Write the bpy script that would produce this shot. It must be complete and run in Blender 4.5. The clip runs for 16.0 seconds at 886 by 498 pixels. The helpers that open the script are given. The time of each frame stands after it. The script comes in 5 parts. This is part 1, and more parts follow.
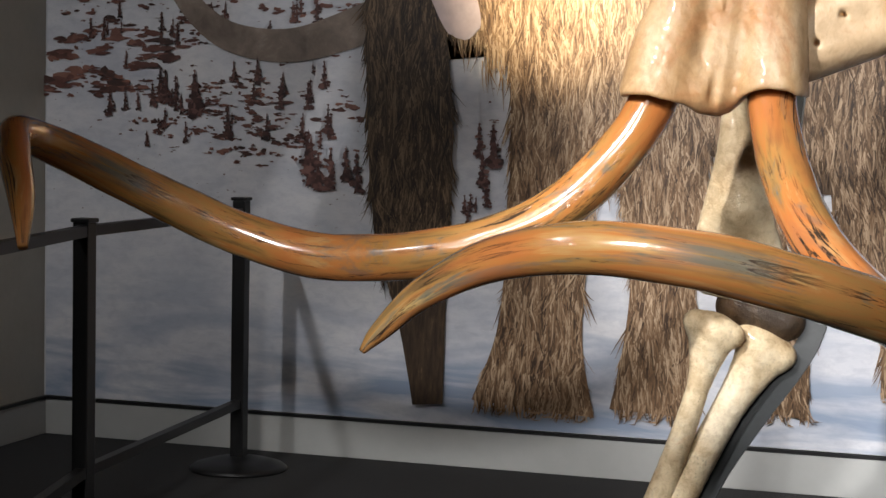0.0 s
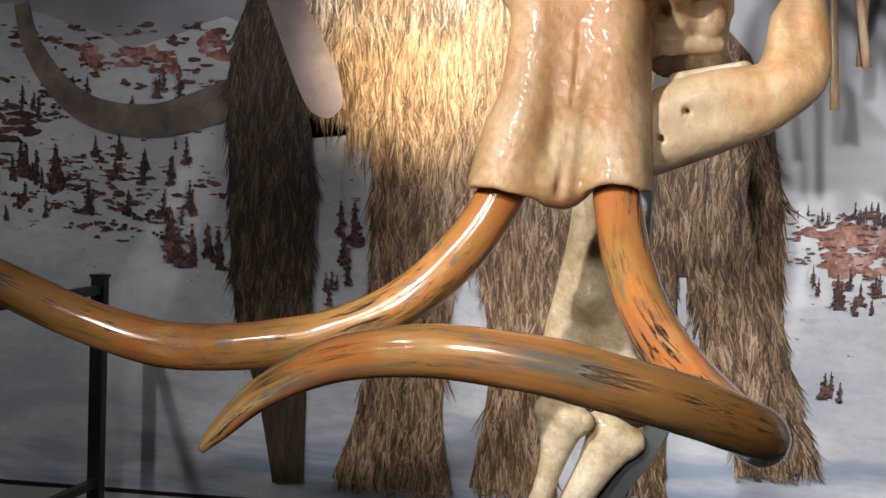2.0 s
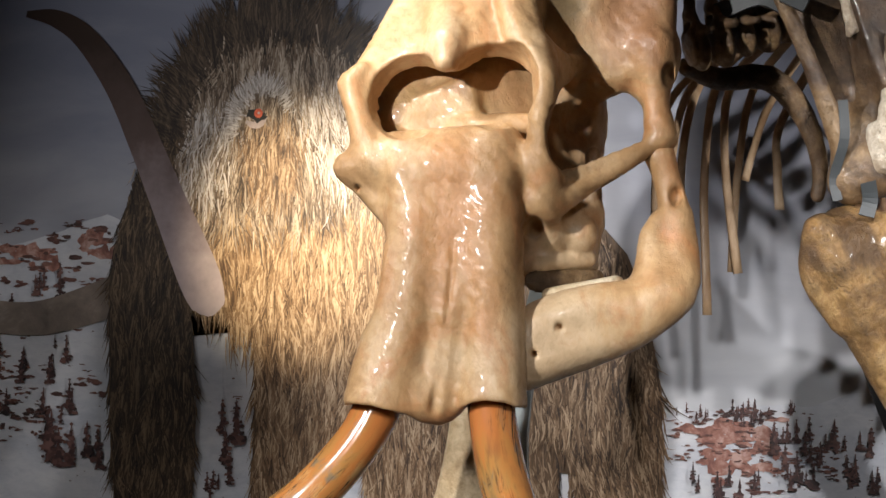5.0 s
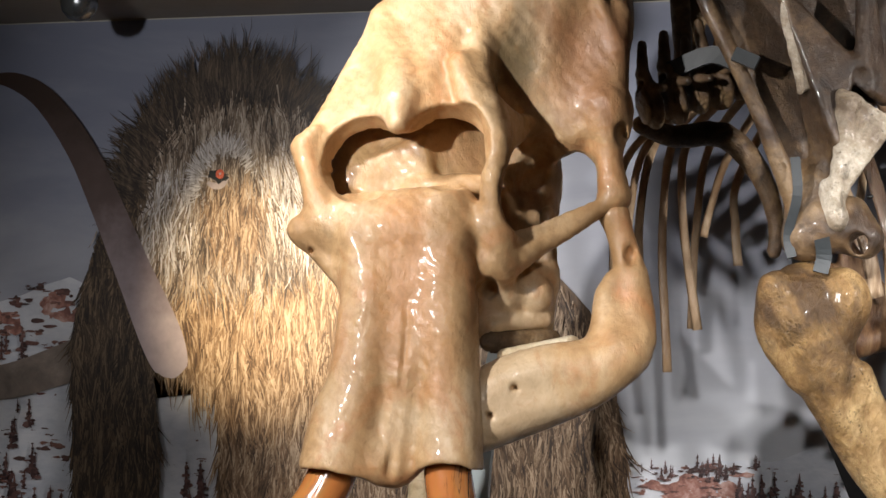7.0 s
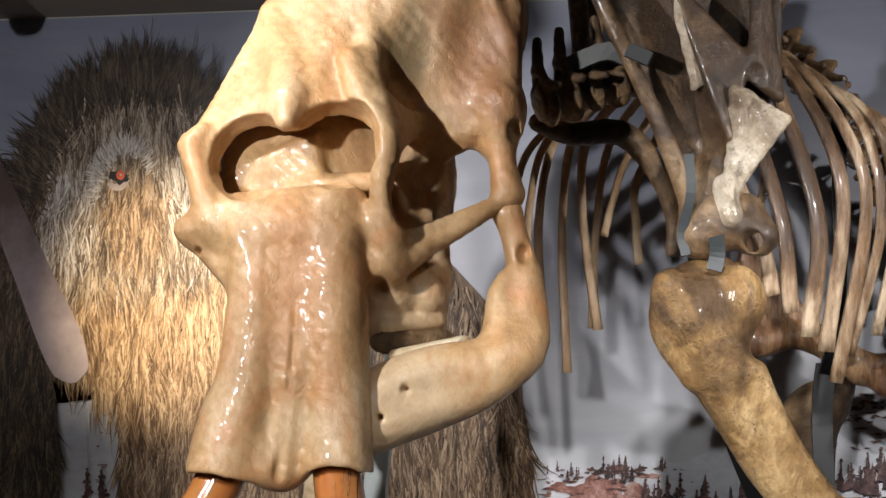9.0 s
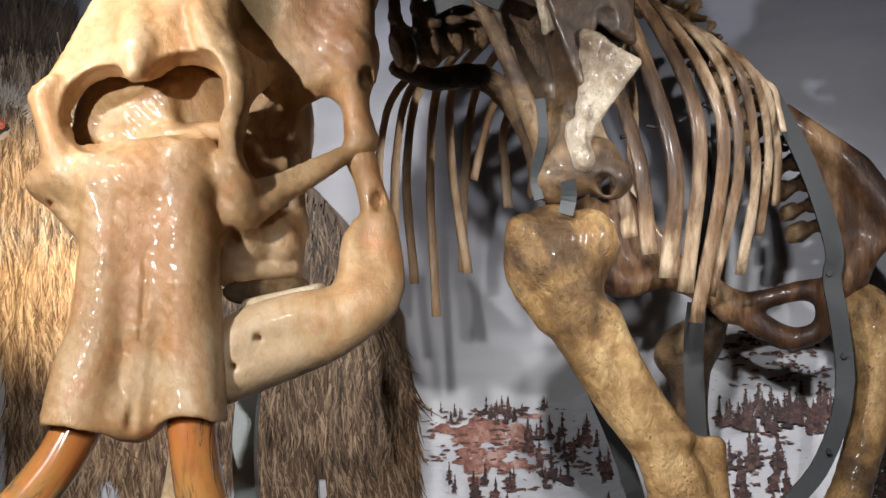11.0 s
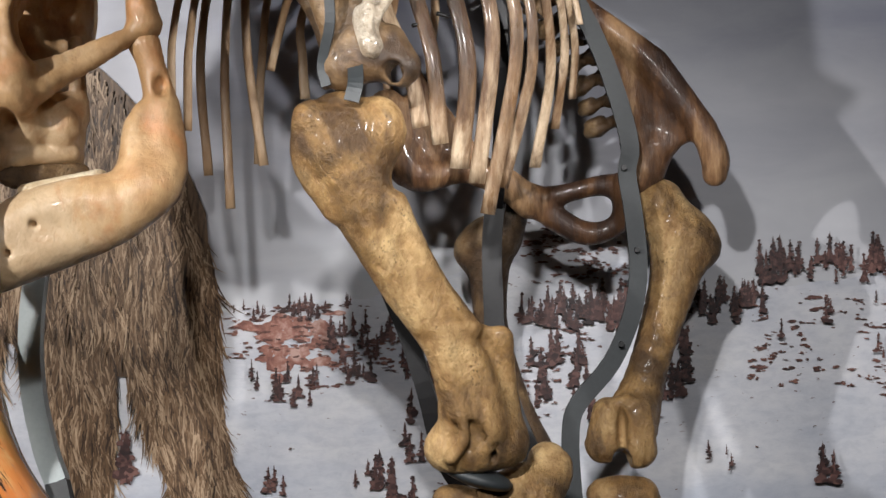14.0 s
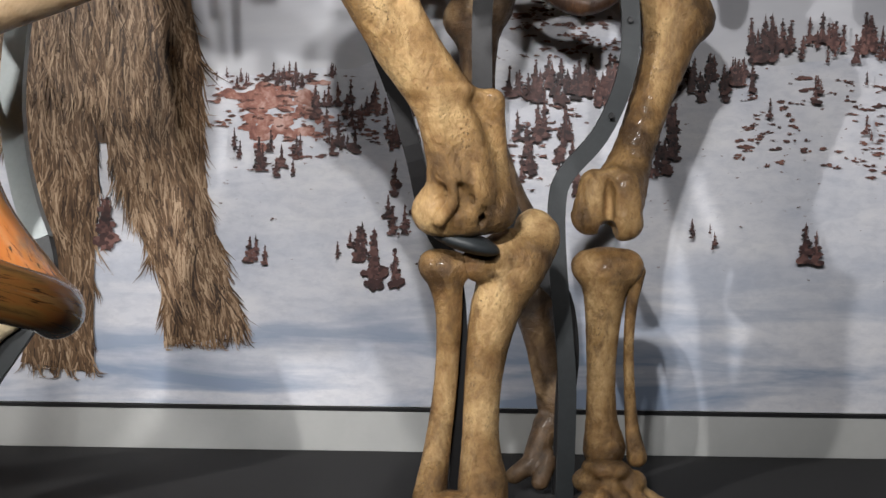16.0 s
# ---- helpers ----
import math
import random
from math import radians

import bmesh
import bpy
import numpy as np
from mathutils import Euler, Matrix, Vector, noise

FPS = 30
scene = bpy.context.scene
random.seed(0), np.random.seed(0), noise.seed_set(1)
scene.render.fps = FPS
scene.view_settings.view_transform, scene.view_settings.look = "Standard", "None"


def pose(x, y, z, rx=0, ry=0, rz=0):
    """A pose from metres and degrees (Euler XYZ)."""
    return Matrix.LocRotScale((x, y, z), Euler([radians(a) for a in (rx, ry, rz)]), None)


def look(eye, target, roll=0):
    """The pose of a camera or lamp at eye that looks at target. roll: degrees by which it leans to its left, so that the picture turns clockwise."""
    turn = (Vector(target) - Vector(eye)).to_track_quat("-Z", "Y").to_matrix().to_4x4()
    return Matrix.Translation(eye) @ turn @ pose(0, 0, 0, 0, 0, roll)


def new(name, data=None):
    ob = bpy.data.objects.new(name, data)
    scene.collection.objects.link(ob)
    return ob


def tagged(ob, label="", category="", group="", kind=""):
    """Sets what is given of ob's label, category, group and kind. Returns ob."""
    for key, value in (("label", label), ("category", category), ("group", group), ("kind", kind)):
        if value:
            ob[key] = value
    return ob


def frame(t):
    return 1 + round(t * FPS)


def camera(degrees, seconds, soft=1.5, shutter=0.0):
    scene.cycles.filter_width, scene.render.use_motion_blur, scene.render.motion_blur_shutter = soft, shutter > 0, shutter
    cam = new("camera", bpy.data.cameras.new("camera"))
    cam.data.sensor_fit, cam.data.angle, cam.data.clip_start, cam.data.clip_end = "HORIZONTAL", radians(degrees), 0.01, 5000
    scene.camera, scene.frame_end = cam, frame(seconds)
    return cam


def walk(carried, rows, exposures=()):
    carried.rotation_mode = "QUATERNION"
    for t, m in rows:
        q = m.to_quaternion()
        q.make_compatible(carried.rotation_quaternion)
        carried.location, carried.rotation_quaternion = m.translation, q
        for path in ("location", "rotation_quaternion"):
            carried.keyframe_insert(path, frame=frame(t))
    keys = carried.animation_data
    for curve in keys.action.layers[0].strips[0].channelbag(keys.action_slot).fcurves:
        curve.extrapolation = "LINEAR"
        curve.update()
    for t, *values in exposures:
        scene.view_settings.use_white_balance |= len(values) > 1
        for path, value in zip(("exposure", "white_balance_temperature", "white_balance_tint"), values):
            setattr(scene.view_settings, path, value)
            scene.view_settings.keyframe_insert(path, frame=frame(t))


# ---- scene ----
cam = camera(28.6, 16.0)
PATH = [
    (0, (0.267, -0.183, 1.233), (-0.355, 1.713, 1.105), 1.1),
    (0.5, (0.287, -0.184, 1.259), (-0.31, 1.721, 1.144), 1.4),
    (1, (0.323, -0.18, 1.283), (-0.242, 1.736, 1.18), 1.5),
    (1.5, (0.35, -0.171, 1.315), (-0.182, 1.755, 1.227), 1.6),
    (2, (0.361, -0.165, 1.338), (-0.139, 1.77, 1.271), 1.6),
    (2.5, (0.366, -0.161, 1.361), (-0.104, 1.783, 1.324), 1.7),
    (3, (0.374, -0.157, 1.389), (-0.066, 1.794, 1.386), 1.8),
    (3.5, (0.389, -0.158, 1.418), (-0.026, 1.798, 1.448), 1.6),
    (4, (0.408, -0.167, 1.455), (0.006, 1.791, 1.516), 1.3),
    (6.3, (0.428, -0.177, 1.516), (0.05, 1.781, 1.671), 1.1),
    (6.5, (0.453, -0.164, 1.521), (0.071, 1.793, 1.68), 0.8),
    (7, (0.489, -0.154, 1.525), (0.119, 1.804, 1.697), 0.4),
    (7.5, (0.536, -0.149, 1.528), (0.186, 1.812, 1.712), 0.3),
    (8, (0.574, -0.133, 1.526), (0.25, 1.831, 1.718), 0.3),
    (8.2, (0.567, -0.11, 1.513), (0.256, 1.856, 1.71), 0.2),
    (10.3, (0.771, -0.049, 1.539), (0.478, 1.926, 1.658), -0.4),
    (10.5, (0.805, -0.059, 1.544), (0.519, 1.917, 1.657), -0.6),
    (11, (0.874, -0.039, 1.544), (0.617, 1.942, 1.647), -1.1),
    (11.5, (0.922, -0.022, 1.541), (0.69, 1.962, 1.634), -1.3),
    (12, (0.949, 0.001, 1.527), (0.743, 1.989, 1.608), -1.4),
    (12.5, (0.989, 0.01, 1.512), (0.819, 2.002, 1.576), -1.2),
    (13, (1.026, 0.014, 1.501), (0.894, 2.009, 1.55), -1.3),
    (13.5, (1.054, 0.027, 1.489), (0.95, 2.024, 1.52), -1.2),
    (14, (1.049, 0.03, 1.458), (0.954, 2.028, 1.467), -0.9),
    (14.5, (1.04, 0.036, 1.429), (0.945, 2.034, 1.399), -0.4),
    (15, (1.022, 0.056, 1.394), (0.942, 2.053, 1.309), 0.1),
    (15.5, (1.007, 0.074, 1.359), (0.94, 2.067, 1.213), 0.4),
    (16, (0.992, 0.078, 1.332), (0.932, 2.066, 1.122), 0.5),
]
walk(cam, [(t, look(eye, target, roll)) for t, eye, target, roll in PATH], [(0.0, 0.6), (1.0, 0.5), (3.0, 0.05), (12.0, 0.0), (14.5, 0.15), (16.0, 0.2)])

# ---------------------------------------------------------------- light
world = bpy.data.worlds.new("world")
scene.world = world
world.use_nodes = True
world.node_tree.nodes["Background"].inputs[0].default_value = (0.55, 0.6, 0.7, 1)
world.node_tree.nodes["Background"].inputs[1].default_value = 0.02


def spot(eye, target, watts, degrees, blend, colour, size=0.05):
    data = bpy.data.lights.new("spot_light", "SPOT")
    data.energy, data.spot_size, data.spot_blend = watts, radians(degrees), blend
    data.color, data.shadow_soft_size = colour, size
    ob = new("spot_light", data)
    ob.matrix_world = look(eye, target)
    return ob


WARM = (1.0, 0.965, 0.945)
AMBER = (1.0, 0.80, 0.52)
NEUTRAL = (1.0, 0.98, 0.98)
LAMPS = [
    ((-0.95, 3.70, 2.78), (-0.60, 4.50, 2.25), 58, 80, 0.9, WARM),
    ((-1.80, 1.45, 2.74), (0.35, 5.0, 1.75), 470, 56, 0.5, WARM),
    ((0.72, 1.3, 2.80), (1.30, 5.4, 0.60), 330, 46, 0.7, NEUTRAL),
    # fill spot, added to brighten the low wall behind the jaw
    ((0.5, 1.2, 2.80), (0.60, 5.9, 0.70), 310, 33, 0.9, NEUTRAL),
    ((3.2, 2.9, 2.80), (0.85, 4.85, 2.15), 380, 28, 0.6, WARM),
    # fill spot, added to brighten the upper right of the mural
    ((1.7, 0.6, 2.84), (1.65, 6.0, 1.60), 215, 38, 0.8, NEUTRAL),
    # fill spot, added to wash the left end of the mural
    ((-2.7, 2.2, 2.80), (-3.0, 5.9, 0.8), 92, 52, 1.0, NEUTRAL),
    # fill spot, added behind the camera to brighten the tusks
    ((-0.5, -0.9, 2.80), (-0.82, 3.5, 0.50), 880, 33, 0.9, WARM, 0.3),
    ((-1.25, 3.30, 2.78), (-1.30, 6.0, 1.92), 760, 22, 1.0, AMBER),
    # fill spot, added as general light on the mural's upper left
    ((-1.2, 0.8, 2.20), (-1.50, 6.0, 2.50), 290, 27, 1.0, NEUTRAL),
]
for eye, target, watts, degrees, blend, colour, *size in LAMPS:
    spot(eye, target, watts, degrees, blend, colour, *size)

# ---------------------------------------------------------------- materials


def material(name, rough=0.5, metal=0.0, coat=0.0):
    m = bpy.data.materials.new(name)
    m.use_nodes = True
    nt = m.node_tree
    b = nt.nodes["Principled BSDF"]
    b.inputs["Roughness"].default_value = rough
    b.inputs["Metallic"].default_value = metal
    b.inputs["Coat Weight"].default_value = coat
    b.inputs["Coat Roughness"].default_value = 0.12
    return m, nt, b


def link(nt, a, b):
    nt.links.new(a, b)


def ramp(nt, fac, stops):
    r = nt.nodes.new("ShaderNodeValToRGB")
    while len(r.color_ramp.elements) < len(stops):
        r.color_ramp.elements.new(0.5)
    for e, (p, c) in zip(r.color_ramp.elements, stops):
        e.position, e.color = p, (*c, 1)
    link(nt, fac, r.inputs[0])
    return r.outputs[0]


def coords(nt, kind="Object", scale=(1, 1, 1)):
    t = nt.nodes.new("ShaderNodeTexCoord")
    mp = nt.nodes.new("ShaderNodeMapping")
    mp.inputs["Scale"].default_value = scale
    link(nt, t.outputs[kind], mp.inputs[0])
    return mp.outputs[0]


def noisy(nt, vec, scale, detail=6.0, rough=0.6, distort=0.0):
    n = nt.nodes.new("ShaderNodeTexNoise")
    n.inputs["Scale"].default_value = scale
    n.inputs["Detail"].default_value = detail
    n.inputs["Roughness"].default_value = rough
    n.inputs["Distortion"].default_value = distort
    link(nt, vec, n.inputs["Vector"])
    return n.outputs[0]


def mix(nt, fac, a, b, mode="MIX"):
    n = nt.nodes.new("ShaderNodeMix")
    n.data_type, n.blend_type = "RGBA", mode
    if isinstance(fac, float):
        n.inputs[0].default_value = fac
    else:
        link(nt, fac, n.inputs[0])
    for s, v in ((n.inputs[6], a), (n.inputs[7], b)):
        if isinstance(v, tuple):
            s.default_value = (*v, 1)
        else:
            link(nt, v, s)
    return n.outputs[2]


def bump(nt, b, height, strength, distance, base=None):
    n = nt.nodes.new("ShaderNodeBump")
    n.inputs["Strength"].default_value, n.inputs["Distance"].default_value = strength, distance
    link(nt, height, n.inputs["Height"])
    if base is not None:
        link(nt, base, n.inputs["Normal"])
    link(nt, n.outputs[0], b.inputs["Normal"])
    return n.outputs[0]


def maths(nt, op, a, b=None):
    n = nt.nodes.new("ShaderNodeMath")
    n.operation = op
    for s, v in zip(n.inputs, (a, b)):
        if v is None:
            continue
        if isinstance(v, (int, float)):
            s.default_value = v
        else:
            link(nt, v, s)
    return n.outputs[0]


def bone_material(name, dark, mid, light, stain, stain_at=0.55, rough=0.34, pit=0.25, coat=0.2, grain=(1, 1, 1), mottle=0.7, stains_and_shade=()):
    """Varnished cast bone: broad staining, fine grain, pores and pitting, then placed patches."""
    m, nt, b = material(name, rough, 0.0, coat)
    v = coords(nt, "Object", grain)
    broad, fine, mott = noisy(nt, v, 3.4, 6, 0.62, 0.5), noisy(nt, v, 34, 8, 0.72, 0.4), noisy(nt, v, 11, 6, 0.65, 0.6)
    col = ramp(nt, broad, [(0.38, dark), (0.50, mid), (0.62, light)])
    st = ramp(nt, noisy(nt, v, 5.5, 7, 0.65, 1.2), [(stain_at, (0, 0, 0)), (stain_at + 0.2, (1, 1, 1))])
    col = mix(nt, st, col, stain)
    col = mix(nt, mottle, col, ramp(nt, mott, [(0.36, (0.66, 0.56, 0.46)), (0.55, (1, 1, 1))]), "MULTIPLY")
    col = mix(nt, min(0.6, pit), col, ramp(nt, fine, [(0.36, (0.50, 0.42, 0.34)), (0.54, (1, 1, 1))]), "MULTIPLY")
    # placed colour patches: orange and brown staining, and shade painted into hollows
    for centre, spread, tint, much in stains_and_shade:
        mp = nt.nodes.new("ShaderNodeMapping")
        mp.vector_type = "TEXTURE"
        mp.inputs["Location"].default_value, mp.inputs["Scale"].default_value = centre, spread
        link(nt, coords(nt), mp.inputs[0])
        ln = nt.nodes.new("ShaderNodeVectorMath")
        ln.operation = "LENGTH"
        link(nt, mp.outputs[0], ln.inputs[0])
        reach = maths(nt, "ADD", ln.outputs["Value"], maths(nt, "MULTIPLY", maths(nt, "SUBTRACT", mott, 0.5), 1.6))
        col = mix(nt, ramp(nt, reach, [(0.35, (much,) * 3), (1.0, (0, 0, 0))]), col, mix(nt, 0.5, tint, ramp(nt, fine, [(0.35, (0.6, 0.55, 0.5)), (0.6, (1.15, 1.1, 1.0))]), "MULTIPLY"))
    pores = nt.nodes.new("ShaderNodeTexVoronoi")
    pores.inputs["Scale"].default_value = 95
    link(nt, v, pores.inputs["Vector"])
    where = ramp(nt, mott, [(0.50, (0, 0, 0)), (0.60, (1, 1, 1))])
    hole = mix(nt, where, (1.0, 1.0, 1.0), ramp(nt, pores.outputs["Distance"], [(0.10, (0, 0, 0)), (0.34, (1, 1, 1))]))
    col = mix(nt, max(0.0, 0.8 * pit - 0.2), col, hole, "MULTIPLY")
    link(nt, col, b.inputs["Base Color"])
    link(nt, ramp(nt, fine, [(0.38, (rough + 0.22,) * 3), (0.60, (rough - 0.06,) * 3)]), b.inputs["Roughness"])
    n1 = bump(nt, b, mott, pit, 0.02)
    n2 = bump(nt, b, hole, pit, 0.004, n1)
    n3 = bump(nt, b, fine, pit, 0.009, n2)
    bump(nt, b, noisy(nt, v, 120, 5, 0.7, 0.3), min(0.6, pit), 0.003, n3)
    return m


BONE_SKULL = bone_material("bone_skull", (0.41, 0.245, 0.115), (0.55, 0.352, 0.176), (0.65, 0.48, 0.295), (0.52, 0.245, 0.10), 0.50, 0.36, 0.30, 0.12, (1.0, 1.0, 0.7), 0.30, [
    # red-brown and olive temple colour, darkened also for the shade there
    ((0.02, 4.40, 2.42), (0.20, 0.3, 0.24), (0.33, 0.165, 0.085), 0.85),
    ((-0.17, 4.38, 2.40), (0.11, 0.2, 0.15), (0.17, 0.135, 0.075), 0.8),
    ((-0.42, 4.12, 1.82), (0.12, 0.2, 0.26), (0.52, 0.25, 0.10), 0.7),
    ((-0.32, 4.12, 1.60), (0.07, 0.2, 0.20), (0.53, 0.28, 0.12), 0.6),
    # shade of the eye socket, painted as dark brown
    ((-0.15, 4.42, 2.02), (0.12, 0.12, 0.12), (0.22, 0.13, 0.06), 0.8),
    # duller tan on the back wall of the nose opening
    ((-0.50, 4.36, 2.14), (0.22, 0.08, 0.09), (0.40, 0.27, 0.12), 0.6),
])
BONE_LEG = bone_material("bone_leg", (0.10, 0.056, 0.021), (0.32, 0.190, 0.071), (0.58, 0.395, 0.185), (0.11, 0.064, 0.030), 0.54, 0.44, 0.9, 0.08, (1.2, 1.2, 0.9))
BONE_PALE = bone_material("bone_pale", (0.58, 0.43, 0.25), (0.76, 0.62, 0.40), (0.86, 0.77, 0.58), (0.62, 0.33, 0.15), 0.60, 0.42, 0.5, 0.1, mottle=0.4)
# dark brown blade, its shaded side also put into the colour
BONE_SCAPULA = bone_material("bone_scapula", (0.026, 0.016, 0.009), (0.075, 0.045, 0.024), (0.25, 0.165, 0.088), (0.022, 0.015, 0.010), 0.54, 0.36, 0.5)
# lit faces of the blade's ridge, painted as paler bone
BONE_RIDGE = bone_material("bone_ridge", (0.20, 0.15, 0.10), (0.50, 0.43, 0.33), (0.74, 0.68, 0.57), (0.07, 0.05, 0.032), 0.55, 0.3, 0.8)
BONE_RIB = bone_material("bone_rib", (0.06, 0.035, 0.018), (0.25, 0.155, 0.085), (0.62, 0.48, 0.33), (0.10, 0.052, 0.028), 0.54, 0.32, 0.5, 0.3, (2.2, 2.2, 0.4))
# dark brown bone; also carries the shade on far thigh and shoulder blade
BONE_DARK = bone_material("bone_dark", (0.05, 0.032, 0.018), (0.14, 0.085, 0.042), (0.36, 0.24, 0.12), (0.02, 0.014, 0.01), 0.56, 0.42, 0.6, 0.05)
BONE_PELVIS = bone_material("bone_pelvis", (0.05, 0.026, 0.016), (0.17, 0.085, 0.04), (0.44, 0.27, 0.14), (0.04, 0.022, 0.015), 0.52, 0.38, 0.5, 0.15, (2.2, 1, 0.5))


def tusk_material():
    """Polished ivory: rusty streaks along the length, dark checks."""
    m, nt, b = material("tusk_ivory", 0.2, 0.0, 0.7)
    v = coords(nt, "UV", (14.0, 2.4, 1))
    broad = noisy(nt, v, 1.0, 5, 0.6, 0.5)
    col = ramp(nt, broad, [(0.36, (0.19, 0.11, 0.045)), (0.44, (0.42, 0.22, 0.065)), (0.52, (0.50, 0.20, 0.055)), (0.62, (0.58, 0.39, 0.16))])
    v2 = coords(nt, "UV", (12.0, 2.6, 1))
    blue = ramp(nt, noisy(nt, v2, 1.0, 6, 0.65, 0.8), [(0.52, (0, 0, 0)), (0.59, (0.9, 0.9, 0.9))])
    col = mix(nt, blue, col, (0.15, 0.155, 0.125))
    tone = noisy(nt, coords(nt, "UV", (5.0, 1.9, 1)), 1.0, 3, 0.5, 0.4)
    col = mix(nt, ramp(nt, tone, [(0.52, (0, 0, 0)), (0.66, (0.7, 0.7, 0.7))]), col, (0.33, 0.22, 0.09))
    col = mix(nt, ramp(nt, tone, [(0.40, (0.8, 0.8, 0.8)), (0.52, (0, 0, 0))]), col, (0.50, 0.165, 0.045))
    v3 = coords(nt, "UV", (55.0, 5.0, 1))
    crack = ramp(nt, noisy(nt, v3, 1.0, 8, 0.72, 1.0), [(0.54, (0, 0, 0)), (0.60, (1, 1, 1))])
    patch = ramp(nt, noisy(nt, v, 0.9, 3, 0.5), [(0.43, (0, 0, 0)), (0.52, (1, 1, 1))])
    crack = mix(nt, patch, (0.0, 0.0, 0.0), crack)
    col = mix(nt, crack, col, (0.045, 0.028, 0.018))
    link(nt, col, b.inputs["Base Color"])
    n1 = bump(nt, b, crack, 0.25, 0.004)
    bump(nt, b, noisy(nt, coords(nt), 12, 4, 0.5), 0.12, 0.01, n1)
    return m


TUSK = tusk_material()


def speckled(name, a, b_, scale, rough, metal=0.0, height=0.1, coat=0.0, distance=0.003):
    m, nt, b = material(name, rough, metal, coat)
    v = coords(nt)
    col = mix(nt, noisy(nt, v, scale, 6, 0.7), a, b_)
    col = mix(nt, 0.35, col, ramp(nt, noisy(nt, v, scale / 14, 4, 0.6), [(0.3, (0.6, 0.6, 0.6)), (0.7, (1, 1, 1))]), "MULTIPLY")
    link(nt, col, b.inputs["Base Color"])
    bump(nt, b, noisy(nt, v, scale * 1.5, 4), height, distance)
    return m


STEEL_GREY = speckled("steel_grey_paint", (0.018, 0.022, 0.024), (0.036, 0.042, 0.045), 60, 0.55, 0.0)
STEEL_PALE = speckled("steel_pale", (0.36, 0.41, 0.42), (0.50, 0.56, 0.56), 50, 0.45, 0.1)
BLACK_METAL = speckled("black_powder_coat", (0.008, 0.008, 0.009), (0.02, 0.02, 0.021), 80, 0.42, 0.3)
CARPET = speckled("carpet_charcoal", (0.012, 0.012, 0.013), (0.035, 0.035, 0.036), 260, 0.95, 0.0, 0.6, 0.0, 0.006)
SKIRTING = speckled("skirting_paint", (0.40, 0.41, 0.40), (0.48, 0.49, 0.48), 12, 0.35)
WALL_PAINT = speckled("wall_paint", (0.40, 0.38, 0.33), (0.48, 0.46, 0.40), 30, 0.6)
DARK_WALL = speckled("dark_wall_paint", (0.10, 0.10, 0.11), (0.14, 0.14, 0.15), 30, 0.7)
CEILING_PAINT = speckled("ceiling_paint", (0.30, 0.26, 0.21), (0.38, 0.33, 0.27), 20, 0.7)
GLAZE = speckled("lamp_housing", (0.16, 0.17, 0.18), (0.22, 0.23, 0.24), 40, 0.25, 0.8)


def print_material(name, stops, scale=(6, 1, 6), seed_scale=1.0, rough=0.32, per_island=False, detail=6.0, clump=(7, 1, 7)):
    """Ink on a laminated wall print."""
    m, nt, b = material(name, rough + 0.14)
    b.inputs["Specular IOR Level"].default_value = 0.3
    if per_island:
        g = nt.nodes.new("ShaderNodeNewGeometry")
        fac = g.outputs["Random Per Island"]
        tuft = noisy(nt, coords(nt, "Object", clump), 1.0, 4, 0.6, 0.6)
        fac = maths(nt, "ADD", maths(nt, "MULTIPLY", fac, 0.66), maths(nt, "SUBTRACT", maths(nt, "MULTIPLY", tuft, 1.5), 0.58))
    else:
        fac = noisy(nt, coords(nt, "Object", scale), seed_scale, detail, 0.65, 0.3)
    link(nt, ramp(nt, fac, stops), b.inputs["Base Color"])
    return m


INK_TREE = print_material("ink_tree", [(0.1, (0.025, 0.016, 0.017)), (0.5, (0.075, 0.036, 0.033)), (0.95, (0.20, 0.105, 0.09))], per_island=True)
INK_ROCK = print_material("ink_rock", [(0.1, (0.05, 0.03, 0.028)), (0.5, (0.13, 0.06, 0.05)), (0.95, (0.26, 0.13, 0.10))], per_island=True)
INK_RED_ROCK = print_material("ink_red_rock", [(0.35, (0.18, 0.075, 0.06)), (0.5, (0.36, 0.17, 0.13)), (0.62, (0.55, 0.36, 0.31))], (1, 1, 1), 22)
INK_TUSK = print_material("ink_tusk", [(0.3, (0.13, 0.10, 0.085)), (0.55, (0.25, 0.20, 0.165)), (0.75, (0.42, 0.36, 0.31))], (1, 1, 1), 7)
INK_TUSK_PALE = print_material("ink_tusk_pale", [(0.3, (0.34, 0.27, 0.25)), (0.5, (0.52, 0.43, 0.41)), (0.75, (0.66, 0.58, 0.56))], (1, 1, 1), 7)


def near_tusk_material():
    m, nt, b = material("ink_near_tusk", 0.32)
    sep = nt.nodes.new("ShaderNodeSeparateXYZ")
    link(nt, coords(nt), sep.inputs[0])
    fac = maths(nt, "ADD", maths(nt, "MULTIPLY", maths(nt, "SUBTRACT", 2.75, sep.outputs[2]), 0.85), maths(nt, "MULTIPLY", maths(nt, "SUBTRACT", noisy(nt, coords(nt), 14, 6), 0.5), 0.35))
    link(nt, ramp(nt, fac, [(0.10, (0.04, 0.025, 0.020)), (0.45, (0.11, 0.075, 0.068)), (0.70, (0.30, 0.24, 0.25)), (0.98, (0.58, 0.49, 0.50))]), b.inputs["Base Color"])
    return m


